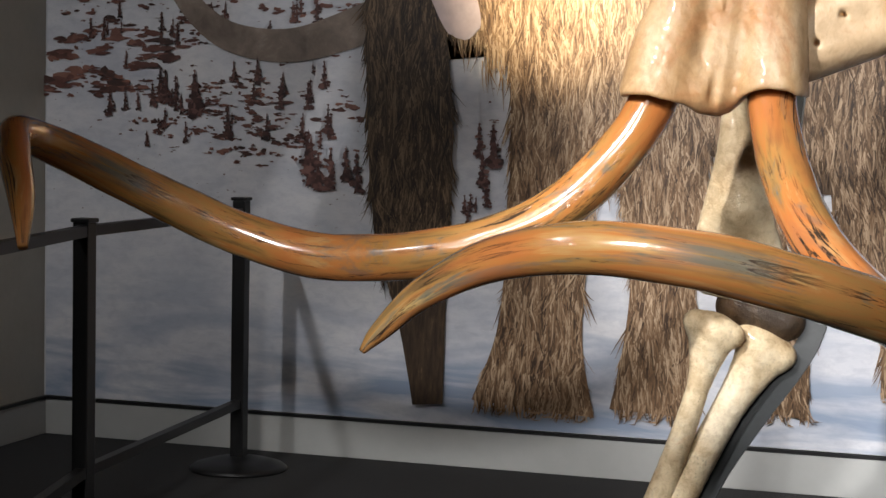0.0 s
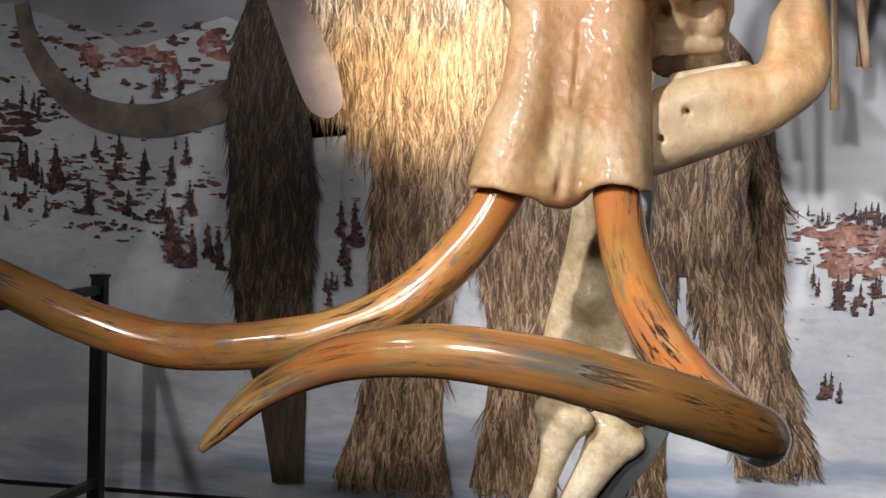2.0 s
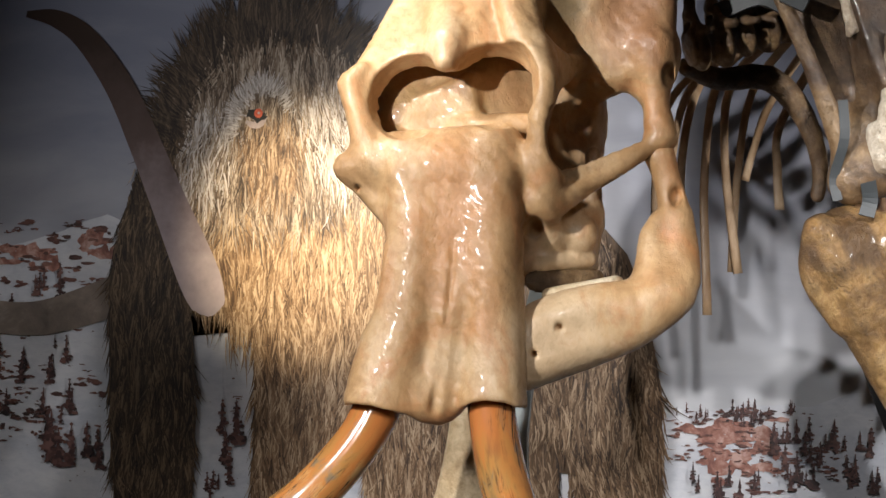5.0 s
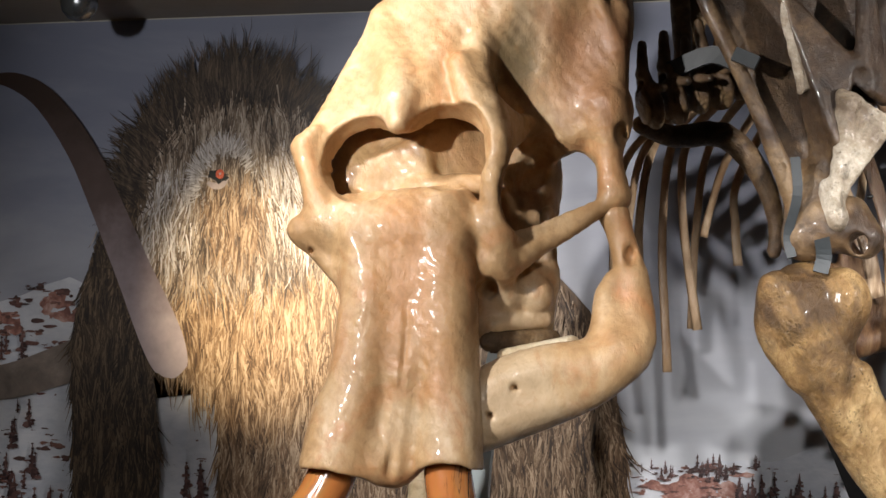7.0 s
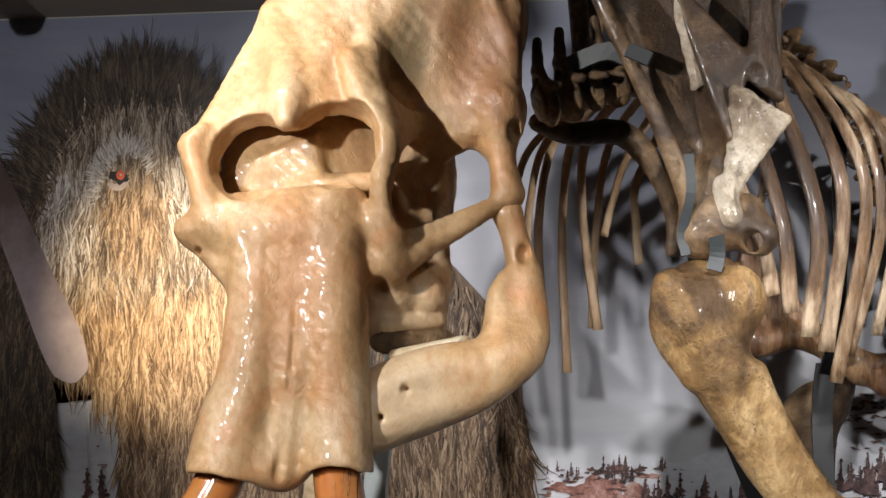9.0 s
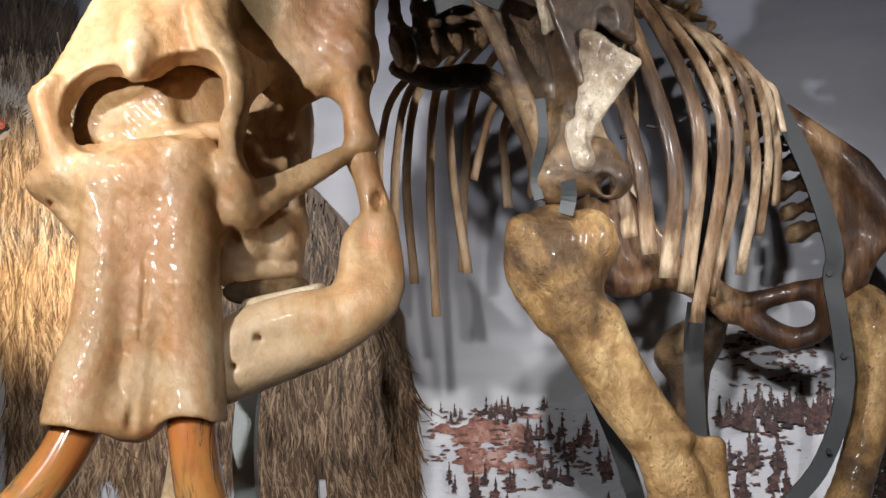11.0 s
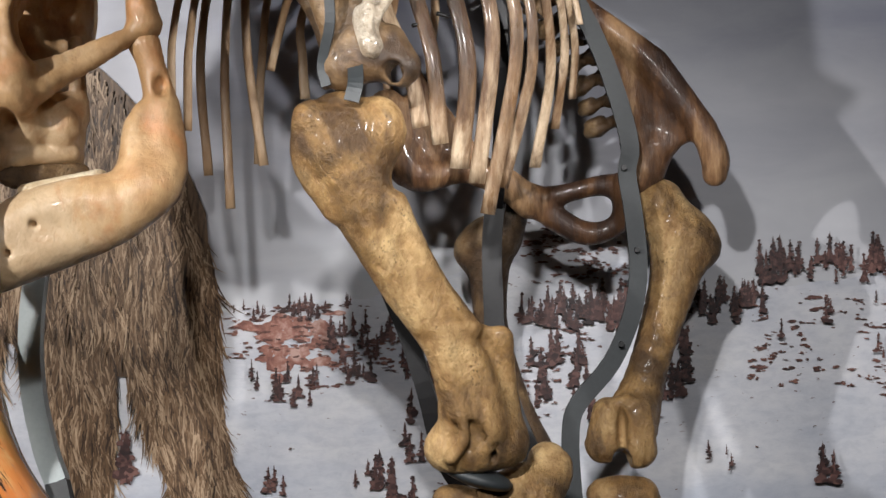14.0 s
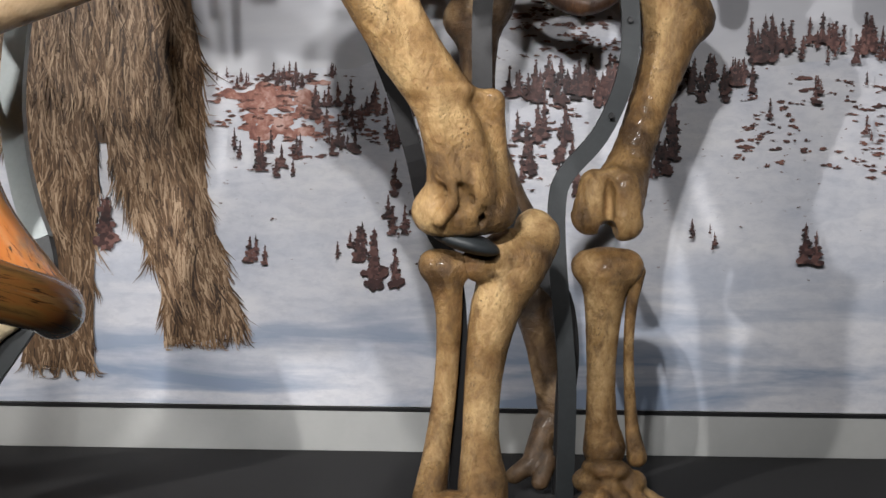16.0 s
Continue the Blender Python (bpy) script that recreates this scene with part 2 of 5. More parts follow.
INK_NEAR_TUSK = near_tusk_material()
INK_IRIS = print_material("ink_iris", [(0.3, (0.42, 0.06, 0.03)), (0.7, (0.75, 0.16, 0.08))], (1, 1, 1), 60)
INK_BLACK = print_material("ink_black", [(0.3, (0.01, 0.01, 0.01)), (0.7, (0.02, 0.02, 0.02))], (1, 1, 1), 9)
FUR = {}
for key, dark, mid, light in (
    ("trunk", (0.018, 0.012, 0.009), (0.065, 0.041, 0.024), (0.21, 0.142, 0.085)),
    ("mane", (0.014, 0.010, 0.008), (0.045, 0.03, 0.02), (0.13, 0.09, 0.06)),
    ("head", (0.045, 0.030, 0.020), (0.19, 0.135, 0.092), (0.52, 0.43, 0.34)),
    ("brow", (0.26, 0.22, 0.19), (0.52, 0.47, 0.43), (0.76, 0.71, 0.67)),
    ("chest", (0.09, 0.05, 0.024), (0.30, 0.185, 0.095), (0.60, 0.44, 0.28)),
    ("leg", (0.05, 0.028, 0.016), (0.21, 0.125, 0.066), (0.52, 0.38, 0.25)),
    ("hind", (0.035, 0.02, 0.012), (0.16, 0.095, 0.05), (0.46, 0.33, 0.215)),
):
    FUR[key] = (
        print_material("ink_fur_base_" + key, [(0.3, dark), (0.6, mid), (0.85, light)], (30, 1, 5), 2.0),
        print_material("ink_fur_" + key, [(0.12, dark), (0.5, mid), (0.92, light)], per_island=True, clump=(34, 1, 7)),
    )


def snow_material():
    m, nt, b = material("ink_snow", 0.4)
    v = coords(nt)
    sep = nt.nodes.new("ShaderNodeSeparateXYZ")
    link(nt, v, sep.inputs[0])
    z = sep.outputs[2]
    drift = noisy(nt, coords(nt, "Object", (0.9, 1, 5.5)), 1.3, 5, 0.55, 0.5)
    col = ramp(nt, noisy(nt, coords(nt, "Object", (1.2, 1, 3)), 2.2, 7, 0.6), [(0.3, (0.50, 0.53, 0.60)), (0.55, (0.66, 0.67, 0.71)), (0.8, (0.76, 0.76, 0.77))])
    col = mix(nt, 0.5, col, ramp(nt, noisy(nt, coords(nt, "Object", (1, 1, 2.2)), 16, 8, 0.7, 0.4), [(0.36, (0.72, 0.74, 0.78)), (0.56, (1, 1, 1))]), "MULTIPLY")
    # blue hollows in the lower foreground of the picture
    low = nt.nodes.new("ShaderNodeMapRange")
    low.inputs[1].default_value, low.inputs[2].default_value = 0.75, 0.32
    link(nt, z, low.inputs[0])
    band = ramp(nt, drift, [(0.44, (0, 0, 0)), (0.60, (1, 1, 1))])
    col = mix(nt, maths(nt, "MULTIPLY", low.outputs[0], band), col, (0.27, 0.335, 0.45))
    # dark pebbles poking out
    peb = ramp(nt, noisy(nt, coords(nt, "Object", (1, 1, 2.2)), 34, 3, 0.5), [(0.70, (0, 0, 0)), (0.73, (1, 1, 1))])
    up = nt.nodes.new("ShaderNodeMapRange")
    up.inputs[1].default_value, up.inputs[2].default_value = 0.75, 1.0
    link(nt, z, up.inputs[0])
    col = mix(nt, maths(nt, "MULTIPLY", up.outputs[0], peb), col, (0.12, 0.06, 0.05))
    link(nt, col, b.inputs["Base Color"])
    return m


def sky_material():
    m, nt, b = material("ink_sky", 0.4)
    sep = nt.nodes.new("ShaderNodeSeparateXYZ")
    link(nt, coords(nt), sep.inputs[0])
    mr = nt.nodes.new("ShaderNodeMapRange")
    mr.inputs[1].default_value, mr.inputs[2].default_value = 1.3, 2.7
    link(nt, sep.outputs[2], mr.inputs[0])
    cloud = noisy(nt, coords(nt, "Object", (0.8, 1, 2.6)), 2.0, 6, 0.55, 0.4)
    fac = maths(nt, "ADD", mr.outputs[0], maths(nt, "MULTIPLY", maths(nt, "SUBTRACT", cloud, 0.5), 0.7))
    link(nt, ramp(nt, fac, [(0.0, (0.58, 0.59, 0.62)), (0.4, (0.40, 0.41, 0.46)), (0.75, (0.25, 0.265, 0.33)), (1.0, (0.17, 0.185, 0.25))]), b.inputs["Base Color"])
    return m


SNOW, SKY = snow_material(), sky_material()

# ---------------------------------------------------------------- tools


def adopt(ob, parent):
    ob.parent = parent
    m = parent.matrix_basis.copy()
    if parent.parent:
        m = parent.parent.matrix_basis @ parent.matrix_parent_inverse @ m if parent.type != "MESH" else Matrix.Translation((0, 0, 0))
    ob.matrix_parent_inverse = m.inverted()
    return ob


def part_mesh(name, me, mat, parent=None, label=""):
    if mat is not None:
        me.materials.append(mat)
    ob = new(name, me)
    if parent is not None:
        adopt(ob, parent)
    if label:
        tagged(ob, label)
    return ob


def part(name, bm, mat, parent=None, label="", smooth=False):
    me = bpy.data.meshes.new(name)
    bm.to_mesh(me)
    bm.free()
    if smooth:
        me.polygons.foreach_set("use_smooth", [True] * len(me.polygons))
    return part_mesh(name, me, mat, parent, label)


def box(bm, x0, y0, z0, x1, y1, z1, bevel=0.0):
    r = bmesh.ops.create_cube(bm, size=1, matrix=Matrix.Translation(((x0 + x1) / 2, (y0 + y1) / 2, (z0 + z1) / 2)) @ Matrix.Diagonal((x1 - x0, y1 - y0, z1 - z0, 1)))
    if bevel:
        edges = {e for v in r["verts"] for e in v.link_edges}
        bmesh.ops.bevel(bm, geom=list(edges), offset=bevel, segments=2, affect="EDGES", profile=0.6)
    return bm


def turned(bm, at, profile, n=24):
    """A body of revolution about the vertical through at; profile of (radius, height)."""
    rings = []
    for r, h in profile:
        rings.append([bm.verts.new((at[0] + r * math.cos(2 * math.pi * k / n), at[1] + r * math.sin(2 * math.pi * k / n), at[2] + h)) for k in range(n)])
    for a, b in zip(rings, rings[1:]):
        for k in range(n):
            bm.faces.new((a[k], a[(k + 1) % n], b[(k + 1) % n], b[k]))
    bm.faces.new(rings[0][::-1])
    bm.faces.new(rings[-1])
    return bm


def spline(points, per=8):
    """Catmull-Rom through rows of numbers."""
    p = np.array(points, float)
    p = np.vstack([2 * p[0] - p[1], p, 2 * p[-1] - p[-2]])
    out = []
    for i in range(1, len(p) - 2):
        for s in np.arange(per) / per:
            a, b, c, d = p[i - 1 : i + 3]
            out.append(0.5 * (2 * b + (c - a) * s + (2 * a - 5 * b + 4 * c - d) * s**2 + (3 * b - a - 3 * c + d) * s**3))
    out.append(p[-2])
    return np.array(out)


def sweep_mesh(name, points, per=8, n=12, flat=1.0, flat_dir=(0, -1, 0), square=False, rough=0.0):
    """A tube along points (x, y, z, radius). flat: width across flat_dir relative to the radius."""
    rows = spline(points, per)
    c, r = rows[:, :3], np.maximum(rows[:, 3], 0.0015)
    t = np.gradient(c, axis=0)
    t /= np.linalg.norm(t, axis=1)[:, None]
    ref = np.array(flat_dir, float)
    verts, faces, uvs = [], [], []
    along = np.r_[0, np.cumsum(np.linalg.norm(np.diff(c, axis=0), axis=1))]
    for i in range(len(c)):
        side = np.cross(t[i], ref)
        side /= np.linalg.norm(side)
        nor = np.cross(side, t[i])
        for k in range(n):
            a = 2 * math.pi * (k + (0.5 if square else 0)) / n
            ca, sa = math.cos(a), math.sin(a)
            wob = 1 + rough * (noise.noise(Vector((*c[i],)) * 9 + Vector((ca, sa, 0)) * 1.5))
            verts.append(tuple(c[i] + r[i] * wob * (side * ca + nor * sa * flat)))
    for i in range(len(c) - 1):
        for k in range(n):
            faces.append((i * n + k, i * n + (k + 1) % n, (i + 1) * n + (k + 1) % n, (i + 1) * n + k))
            u0, u1 = abs(2 * k / n - 1), abs(2 * (k + 1) / n - 1)
            uvs += [(u0 * 0.2, along[i]), (u1 * 0.2, along[i]), (u1 * 0.2, along[i + 1]), (u0 * 0.2, along[i + 1])]
    faces.append(tuple(range(n))[::-1])
    faces.append(tuple((len(c) - 1) * n + k for k in range(n)))
    uvs += [(0, 0)] * (2 * n)
    me = bpy.data.meshes.new(name)
    me.from_pydata(verts, [], faces)
    layer = me.uv_layers.new(name="along")
    layer.data.foreach_set("uv", np.array(uvs, float).ravel())
    if not square:
        me.polygons.foreach_set("use_smooth", [True] * len(me.polygons))
    return me


class Clay:
    """Solid modelling on a grid: blobs are added or cut with soft joints, then skinned."""

    def __init__(self, lo, hi, h):
        self.lo, self.h = np.array(lo, float), h
        self.n = np.ceil((np.array(hi) - self.lo) / h).astype(int) + 1
        self.d = np.full(self.n, 0.3, np.float32)

    def _window(self, lo, hi, pad):
        a = np.clip(np.floor((np.array(lo) - pad - self.lo) / self.h).astype(int), 0, self.n)
        b = np.clip(np.ceil((np.array(hi) + pad - self.lo) / self.h).astype(int) + 1, 0, self.n)
        g = [self.lo[k] + self.h * np.arange(a[k], b[k]) for k in range(3)]
        grid = np.stack(np.meshgrid(*g, indexing="ij"), -1).astype(np.float32)
        return tuple(slice(a[k], b[k]) for k in range(3)), grid

    def _join(self, where, e, k, cut):
        d = self.d[where]
        if d.size == 0:
            return
        if cut:
            e = -e
            h = np.clip(0.5 + 0.5 * (e - d) / k, 0, 1)
            self.d[where] = d * (1 - h) + e * h + k * h * (1 - h)
        else:
            h = np.clip(0.5 + 0.5 * (d - e) / k, 0, 1)
            self.d[where] = d * (1 - h) + e * h - k * h * (1 - h)

    def blob(self, c, r, turn=(0, 0, 0), k=0.02, cut=False):
        c, r = np.array(c, float), np.array(r, float)
        where, g = self._window(c - r.max(), c + r.max(), 3 * k + 0.03)
        m = np.array(Euler([radians(a) for a in turn]).to_matrix())
        q = (g - c.astype(np.float32)) @ m.astype(np.float32)
        k0 = np.linalg.norm(q / r, axis=-1)
        k1 = np.linalg.norm(q / (r * r), axis=-1)
        self._join(where, k0 * (k0 - 1) / np.maximum(k1, 1e-4), k, cut)
        return self

    def limb(self, points, k=0.02, cut=False):
        """A chain of tapering rods through (x, y, z, radius), rounded into a curve."""
        if len(points) > 2:
            points = [tuple(p) for p in spline(points, 3)]
        rows = np.array(points, float)
        big = rows[:, 3].max() + 0.2 * k
        where, g = self._window(rows[:, :3].min(0) - big, rows[:, :3].max(0) + big, 3 * k + 0.03)
        near = None
        for p, q in zip(rows, rows[1:]):
            a, ab = p[:3].astype(np.float32), (q[:3] - p[:3]).astype(np.float32)
            s = np.clip(((g - a) @ ab) / (ab @ ab), 0, 1)
            e = np.linalg.norm(g - a - s[..., None] * ab, axis=-1) - (p[3] + (q[3] - p[3]) * s) - 0.2 * k * (0.0 if cut else 1.0)
            near = e if near is None else np.minimum(near, e)
        self._join(where, near, k, cut)
        return self

    def plate(self, a, b, c, r, k=0.02, cut=False):
        """A triangular plate of half thickness r."""
        a, b, c = (np.array(v, float) for v in (a, b, c))
        where, g = self._window(np.minimum(np.minimum(a, b), c) - r, np.maximum(np.maximum(a, b), c) + r, 3 * k + 0.03)
        nor = np.cross(b - a, c - a)
        nor /= np.linalg.norm(nor)
        dist = np.full(g.shape[:3], 9.0)
        inside = np.ones(g.shape[:3], bool)
        for p, q in ((a, b), (b, c), (c, a)):
            e = q - p
            s = np.clip(((g - p) @ e) / (e @ e), 0, 1)
            dist = np.minimum(dist, np.linalg.norm(g - p - s[..., None] * e, axis=-1))
            inside &= ((g - p) @ np.cross(nor, e)) >= 0
        self._join(where, np.where(inside, np.abs((g - a) @ nor), dist) - r, k, cut)
        return self

    def worn(self, amount, scale):
        """Uneven surface: a few crossing waves."""
        rng = np.random.default_rng(7)
        g = [self.lo[k] + self.h * np.arange(self.n[k]) for k in range(3)]
        x, y, z = np.meshgrid(*g, indexing="ij", sparse=True)
        for octave in (1.0, 2.1, 4.3):
            for _ in range(3):
                w = rng.normal(size=3) * scale * octave
                self.d += (amount / octave / 2 * np.sin(w[0] * x + w[1] * y + w[2] * z + rng.uniform(0, 6))).astype(np.float32)
        return self

    def mesh(self, name):
        d = self.d
        d[0], d[-1], d[:, 0], d[:, -1], d[:, :, 0], d[:, :, -1] = (np.maximum(s, 1e-3) for s in (d[0], d[-1], d[:, 0], d[:, -1], d[:, :, 0], d[:, :, -1]))
        s = d < 0
        corner = [(i, j, k) for i in (0, 1) for j in (0, 1) for k in (0, 1)]
        n0, n1, n2 = self.n - 1
        count = sum(s[i : i + n0, j : j + n1, k : k + n2].astype(np.int8) for i, j, k in corner)
        cells = np.argwhere((count > 0) & (count < 8))
        ids = np.full((n0, n1, n2), -1, np.int64)
        ids[tuple(cells.T)] = np.arange(len(cells))
        val = np.stack([d[tuple((cells + c).T)] for c in corner], 1)
        p, num = np.zeros((len(cells), 3)), np.zeros(len(cells))
        for a in range(8):
            for b in range(a + 1, 8):
                ca, cb = np.array(corner[a]), np.array(corner[b])
                if np.abs(ca - cb).sum() != 1:
                    continue
                cross = (val[:, a] < 0) != (val[:, b] < 0)
                s_ = np.where(cross, val[:, a] / np.where(cross, val[:, a] - val[:, b], 1), 0)
                p += cross[:, None] * (ca + (cb - ca) * s_[:, None])
                num += cross
        verts = self.lo + self.h * (cells + p / num[:, None])
        faces = []
        for ax in range(3):
            o1, o2 = np.eye(3, dtype=int)[(ax + 1) % 3], np.eye(3, dtype=int)[(ax + 2) % 3]
            lo = [slice(1, -1)] * 3
            lo[ax] = slice(0, -1)
            hi = list(lo)
            hi[ax] = slice(1, None)
            edge = np.argwhere(s[tuple(lo)] != s[tuple(hi)])
            start = np.array([0 if k == ax else 1 for k in range(3)])
            e = edge + start
            e = e[(e < self.n - 1).all(1)]
            quad = np.stack([ids[tuple((e - o1 - o2).T)], ids[tuple((e - o2).T)], ids[tuple(e.T)], ids[tuple((e - o1).T)]], 1)
            flip = ~s[tuple(e.T)]
            quad[flip] = quad[flip][:, ::-1]
            faces.append(quad)
        faces = np.concatenate(faces)
        faces = faces[(faces >= 0).all(1)]
        me = bpy.data.meshes.new(name)
        me.vertices.add(len(verts))
        me.vertices.foreach_set("co", verts.astype(np.float32).ravel())
        me.loops.add(4 * len(faces))
        me.loops.foreach_set("vertex_index", faces.astype(np.int32).ravel())
        me.polygons.add(len(faces))
        me.polygons.foreach_set("loop_start", np.arange(0, 4 * len(faces), 4, dtype=np.int32))
        me.polygons.foreach_set("use_smooth", [True] * len(faces))
        me.update(calc_edges=True)
        me.validate()
        return me


def thing(name, at, label, category, group="", kind=""):
    ob = new(name)
    ob.location = at
    ob.matrix_basis = Matrix.Translation(at)
    return tagged(ob, label, category, group, kind)


# ---------------------------------------------------------------- the room
WALL_Y, LEFT_X, TOP_Z = 6.0, -3.46, 2.95
floor = tagged(part("floor", box(bmesh.new(), LEFT_X - 0.2, -4.0, -0.1, 6.2, WALL_Y + 0.2, 0.0), CARPET), "dark charcoal carpet floor of the gallery", "floor", kind="structure")
wall_north = tagged(part("wall_north", box(bmesh.new(), LEFT_X - 0.2, WALL_Y, 0.0, 6.2, WALL_Y + 0.2, TOP_Z), WALL_PAINT), "painted gallery wall behind the mural", "wall", kind="structure")
tagged(part("wall_west", box(bmesh.new(), LEFT_X - 0.2, -4.0, 0.0, LEFT_X, WALL_Y, TOP_Z), WALL_PAINT), "beige painted side wall", "wall", kind="structure")
tagged(part("wall_east", box(bmesh.new(), 6.0, -4.0, 0.0, 6.2, WALL_Y, TOP_Z), DARK_WALL), "dark painted gallery wall", "wall", kind="structure")
tagged(part("wall_south", box(bmesh.new(), LEFT_X - 0.2, -4.2, 0.0, 6.2, -4.0, TOP_Z), DARK_WALL), "dark painted gallery wall", "wall", kind="structure")
tagged(part("ceiling", box(bmesh.new(), LEFT_X - 0.2, -4.2, TOP_Z, 6.2, WALL_Y + 0.2, TOP_Z + 0.15), CEILING_PAINT), "brownish painted ceiling", "ceiling", kind="structure")
bm = box(bmesh.new(), LEFT_X, WALL_Y - 0.016, 0.0, 6.0, WALL_Y, 0.142, 0.003)
tagged(part("baseboard_north", bm, SKIRTING), "smooth pale grey baseboard under the mural", "baseboard", kind="structure")
bm = box(bmesh.new(), LEFT_X, -4.0, 0.0, LEFT_X + 0.016, WALL_Y - 0.016, 0.142, 0.003)
tagged(part("baseboard_west", bm, SKIRTING), "pale grey baseboard along the side wall", "baseboard", kind="structure")
# black strips put in for the dark shadow gap above the baseboards
bm = box(bmesh.new(), LEFT_X, WALL_Y - 0.02, 0.142, 6.0, WALL_Y, 0.154)
tagged(part("shadow_gap_north", bm, BLACK_METAL), "thin black strip in place of the shadow gap under the mural", "trim", kind="structure")
bm = box(bmesh.new(), LEFT_X, -4.0, 0.142, LEFT_X + 0.02, WALL_Y - 0.02, 0.154)
tagged(part("shadow_gap_west", bm, BLACK_METAL), "thin black strip in place of the shadow gap above the baseboard", "trim", kind="structure")

# ---------------------------------------------------------------- the skeleton
skeleton = thing("mammoth_skeleton", (0.5, 4.9, 0.0), "mounted brown mammoth skeleton with long curved tusks on steel supports", "skeleton")

# skull
f = Clay((-0.90, 4.00, 1.22), (0.34, 4.95, 2.94), 0.0074)
f.blob((-0.20, 4.58, 2.58), (0.325, 0.27, 0.33), k=0.04)
f.blob((-0.47, 4.46, 2.62), (0.085, 0.08, 0.11), k=0.04)
# brow: flat planes falling from the crown to the nose opening
f.plate((-0.540, 4.41, 2.56), (-0.715, 4.27, 2.175), (-0.46, 4.26, 2.27), 0.030, 0.035)
f.plate((-0.540, 4.41, 2.56), (-0.46, 4.26, 2.27), (-0.275, 4.40, 2.56), 0.034, 0.05)
f.plate((-0.275, 4.40, 2.56), (-0.46, 4.26, 2.27), (-0.225, 4.265, 2.22), 0.034, 0.04)
f.plate((-0.50, 4.44, 2.72), (-0.25, 4.42, 2.68), (-0.36, 4.36, 2.46), 0.05, 0.06)
f.blob((-0.45, 4.50, 2.15), (0.25, 0.14, 0.22), k=0.04)
f.blob((-0.20, 4.56, 2.12), (0.13, 0.13, 0.22), k=0.04)
f.blob((-0.60, 4.44, 2.12), (0.10, 0.10, 0.14), k=0.03)
# temple: a broad plate behind a sharp ridge
f.plate((-0.12, 4.44, 2.66), (0.085, 4.45, 2.56), (0.075, 4.44, 2.24), 0.042, 0.05)
f.plate((-0.24, 4.43, 2.62), (0.075, 4.43, 2.28), (-0.10, 4.46, 2.20), 0.046, 0.04)
f.blob((-0.105, 4.25, 2.43), (0.115, 0.118, 0.23), (0, 16, 0), 0.035, True)
f.blob((0.0, 4.29, 2.44), (0.10, 0.115, 0.20), (0, 12, 0), 0.03, True)
f.blob((-0.125, 4.28, 2.17), (0.068, 0.18, 0.12), (0, 25, 0), 0.020, True)
f.limb([(-0.255, 4.37, 2.58, 0.030), (-0.262, 4.31, 2.44, 0.026), (-0.235, 4.255, 2.30, 0.026), (-0.190, 4.225, 2.20, 0.026)], 0.03)
f.limb([(0.00, 4.385, 2.66, 0.014), (0.05, 4.395, 2.58, 0.014), (0.095, 4.42, 2.46, 0.016)], 0.02)
# rims round the nose opening
f.plate((-0.728, 4.245, 2.185), (-0.655, 4.235, 2.00), (-0.640, 4.275, 2.215), 0.024, 0.018)
f.limb([(-0.690, 4.245, 2.225, 0.016), (-0.715, 4.235, 2.18, 0.024), (-0.690, 4.225, 2.09, 0.022), (-0.66, 4.225, 2.00, 0.040)], 0.02)
f.limb([(-0.30, 4.28, 2.40, 0.035), (-0.250, 4.225, 2.27, 0.034), (-0.196, 4.195, 2.18, 0.030), (-0.200, 4.205, 2.08, 0.032), (-0.20, 4.24, 1.96, 0.05), (-0.20, 4.26, 1.87, 0.05)], 0.025)
f.blob((-0.46, 4.265, 1.965), (0.25, 0.115, 0.085), k=0.05)
f.limb([(-0.62, 4.26, 1.97, 0.060), (-0.70, 4.235, 1.962, 0.034), (-0.722, 4.23, 1.968, 0.022)], 0.03)
f.plate((-0.715, 4.235, 1.955), (-0.62, 4.24, 1.97), (-0.585, 4.235, 1.82), 0.03, 0.03)
# paired tusk sockets, flat-fronted columns
f.limb([(-0.555, 4.26, 2.00, 0.085), (-0.520, 4.21, 1.75, 0.078), (-0.538, 4.19, 1.58, 0.080), (-0.585, 4.17, 1.42, 0.084), (-0.600, 4.165, 1.35, 0.086)], 0.022)
f.limb([(-0.335, 4.26, 2.00, 0.085), (-0.326, 4.21, 1.75, 0.082), (-0.322, 4.20, 1.58, 0.080), (-0.312, 4.19, 1.43, 0.082), (-0.312, 4.18, 1.36, 0.086)], 0.022)
f.limb([(-0.435, 4.26, 2.00, 0.07), (-0.422, 4.210, 1.72, 0.064), (-0.432, 4.192, 1.50, 0.058), (-0.452, 4.180, 1.355, 0.050)], 0.03)
f.plate((-0.60, 4.165, 1.50), (-0.625, 4.15, 1.36), (-0.49, 4.16, 1.36), 0.05, 0.03)
f.blob((-0.60, 4.17, 1.275), (0.125, 0.2, 0.078), (0, 14, 0), 0.008, True)
f.blob((-0.308, 4.17, 1.285), (0.102, 0.2, 0.088), k=0.008, cut=True)
f.plate((-0.56, 4.185, 1.93), (-0.30, 4.185, 1.93), (-0.425, 4.165, 1.58), 0.026, 0.04)
# bony ridges down the columns and the seam between them
f.limb([(-0.575, 4.165, 1.75, 0.010), (-0.590, 4.145, 1.58, 0.012), (-0.635, 4.125, 1.42, 0.010)], 0.03)
f.limb([(-0.450, 4.116, 1.31, 0.016), (-0.443, 4.120, 1.42, 0.011), (-0.428, 4.122, 1.53, 0.008), (-0.416, 4.131, 1.66, 0.005), (-0.414, 4.140, 1.78, 0.003)], 0.005, True)
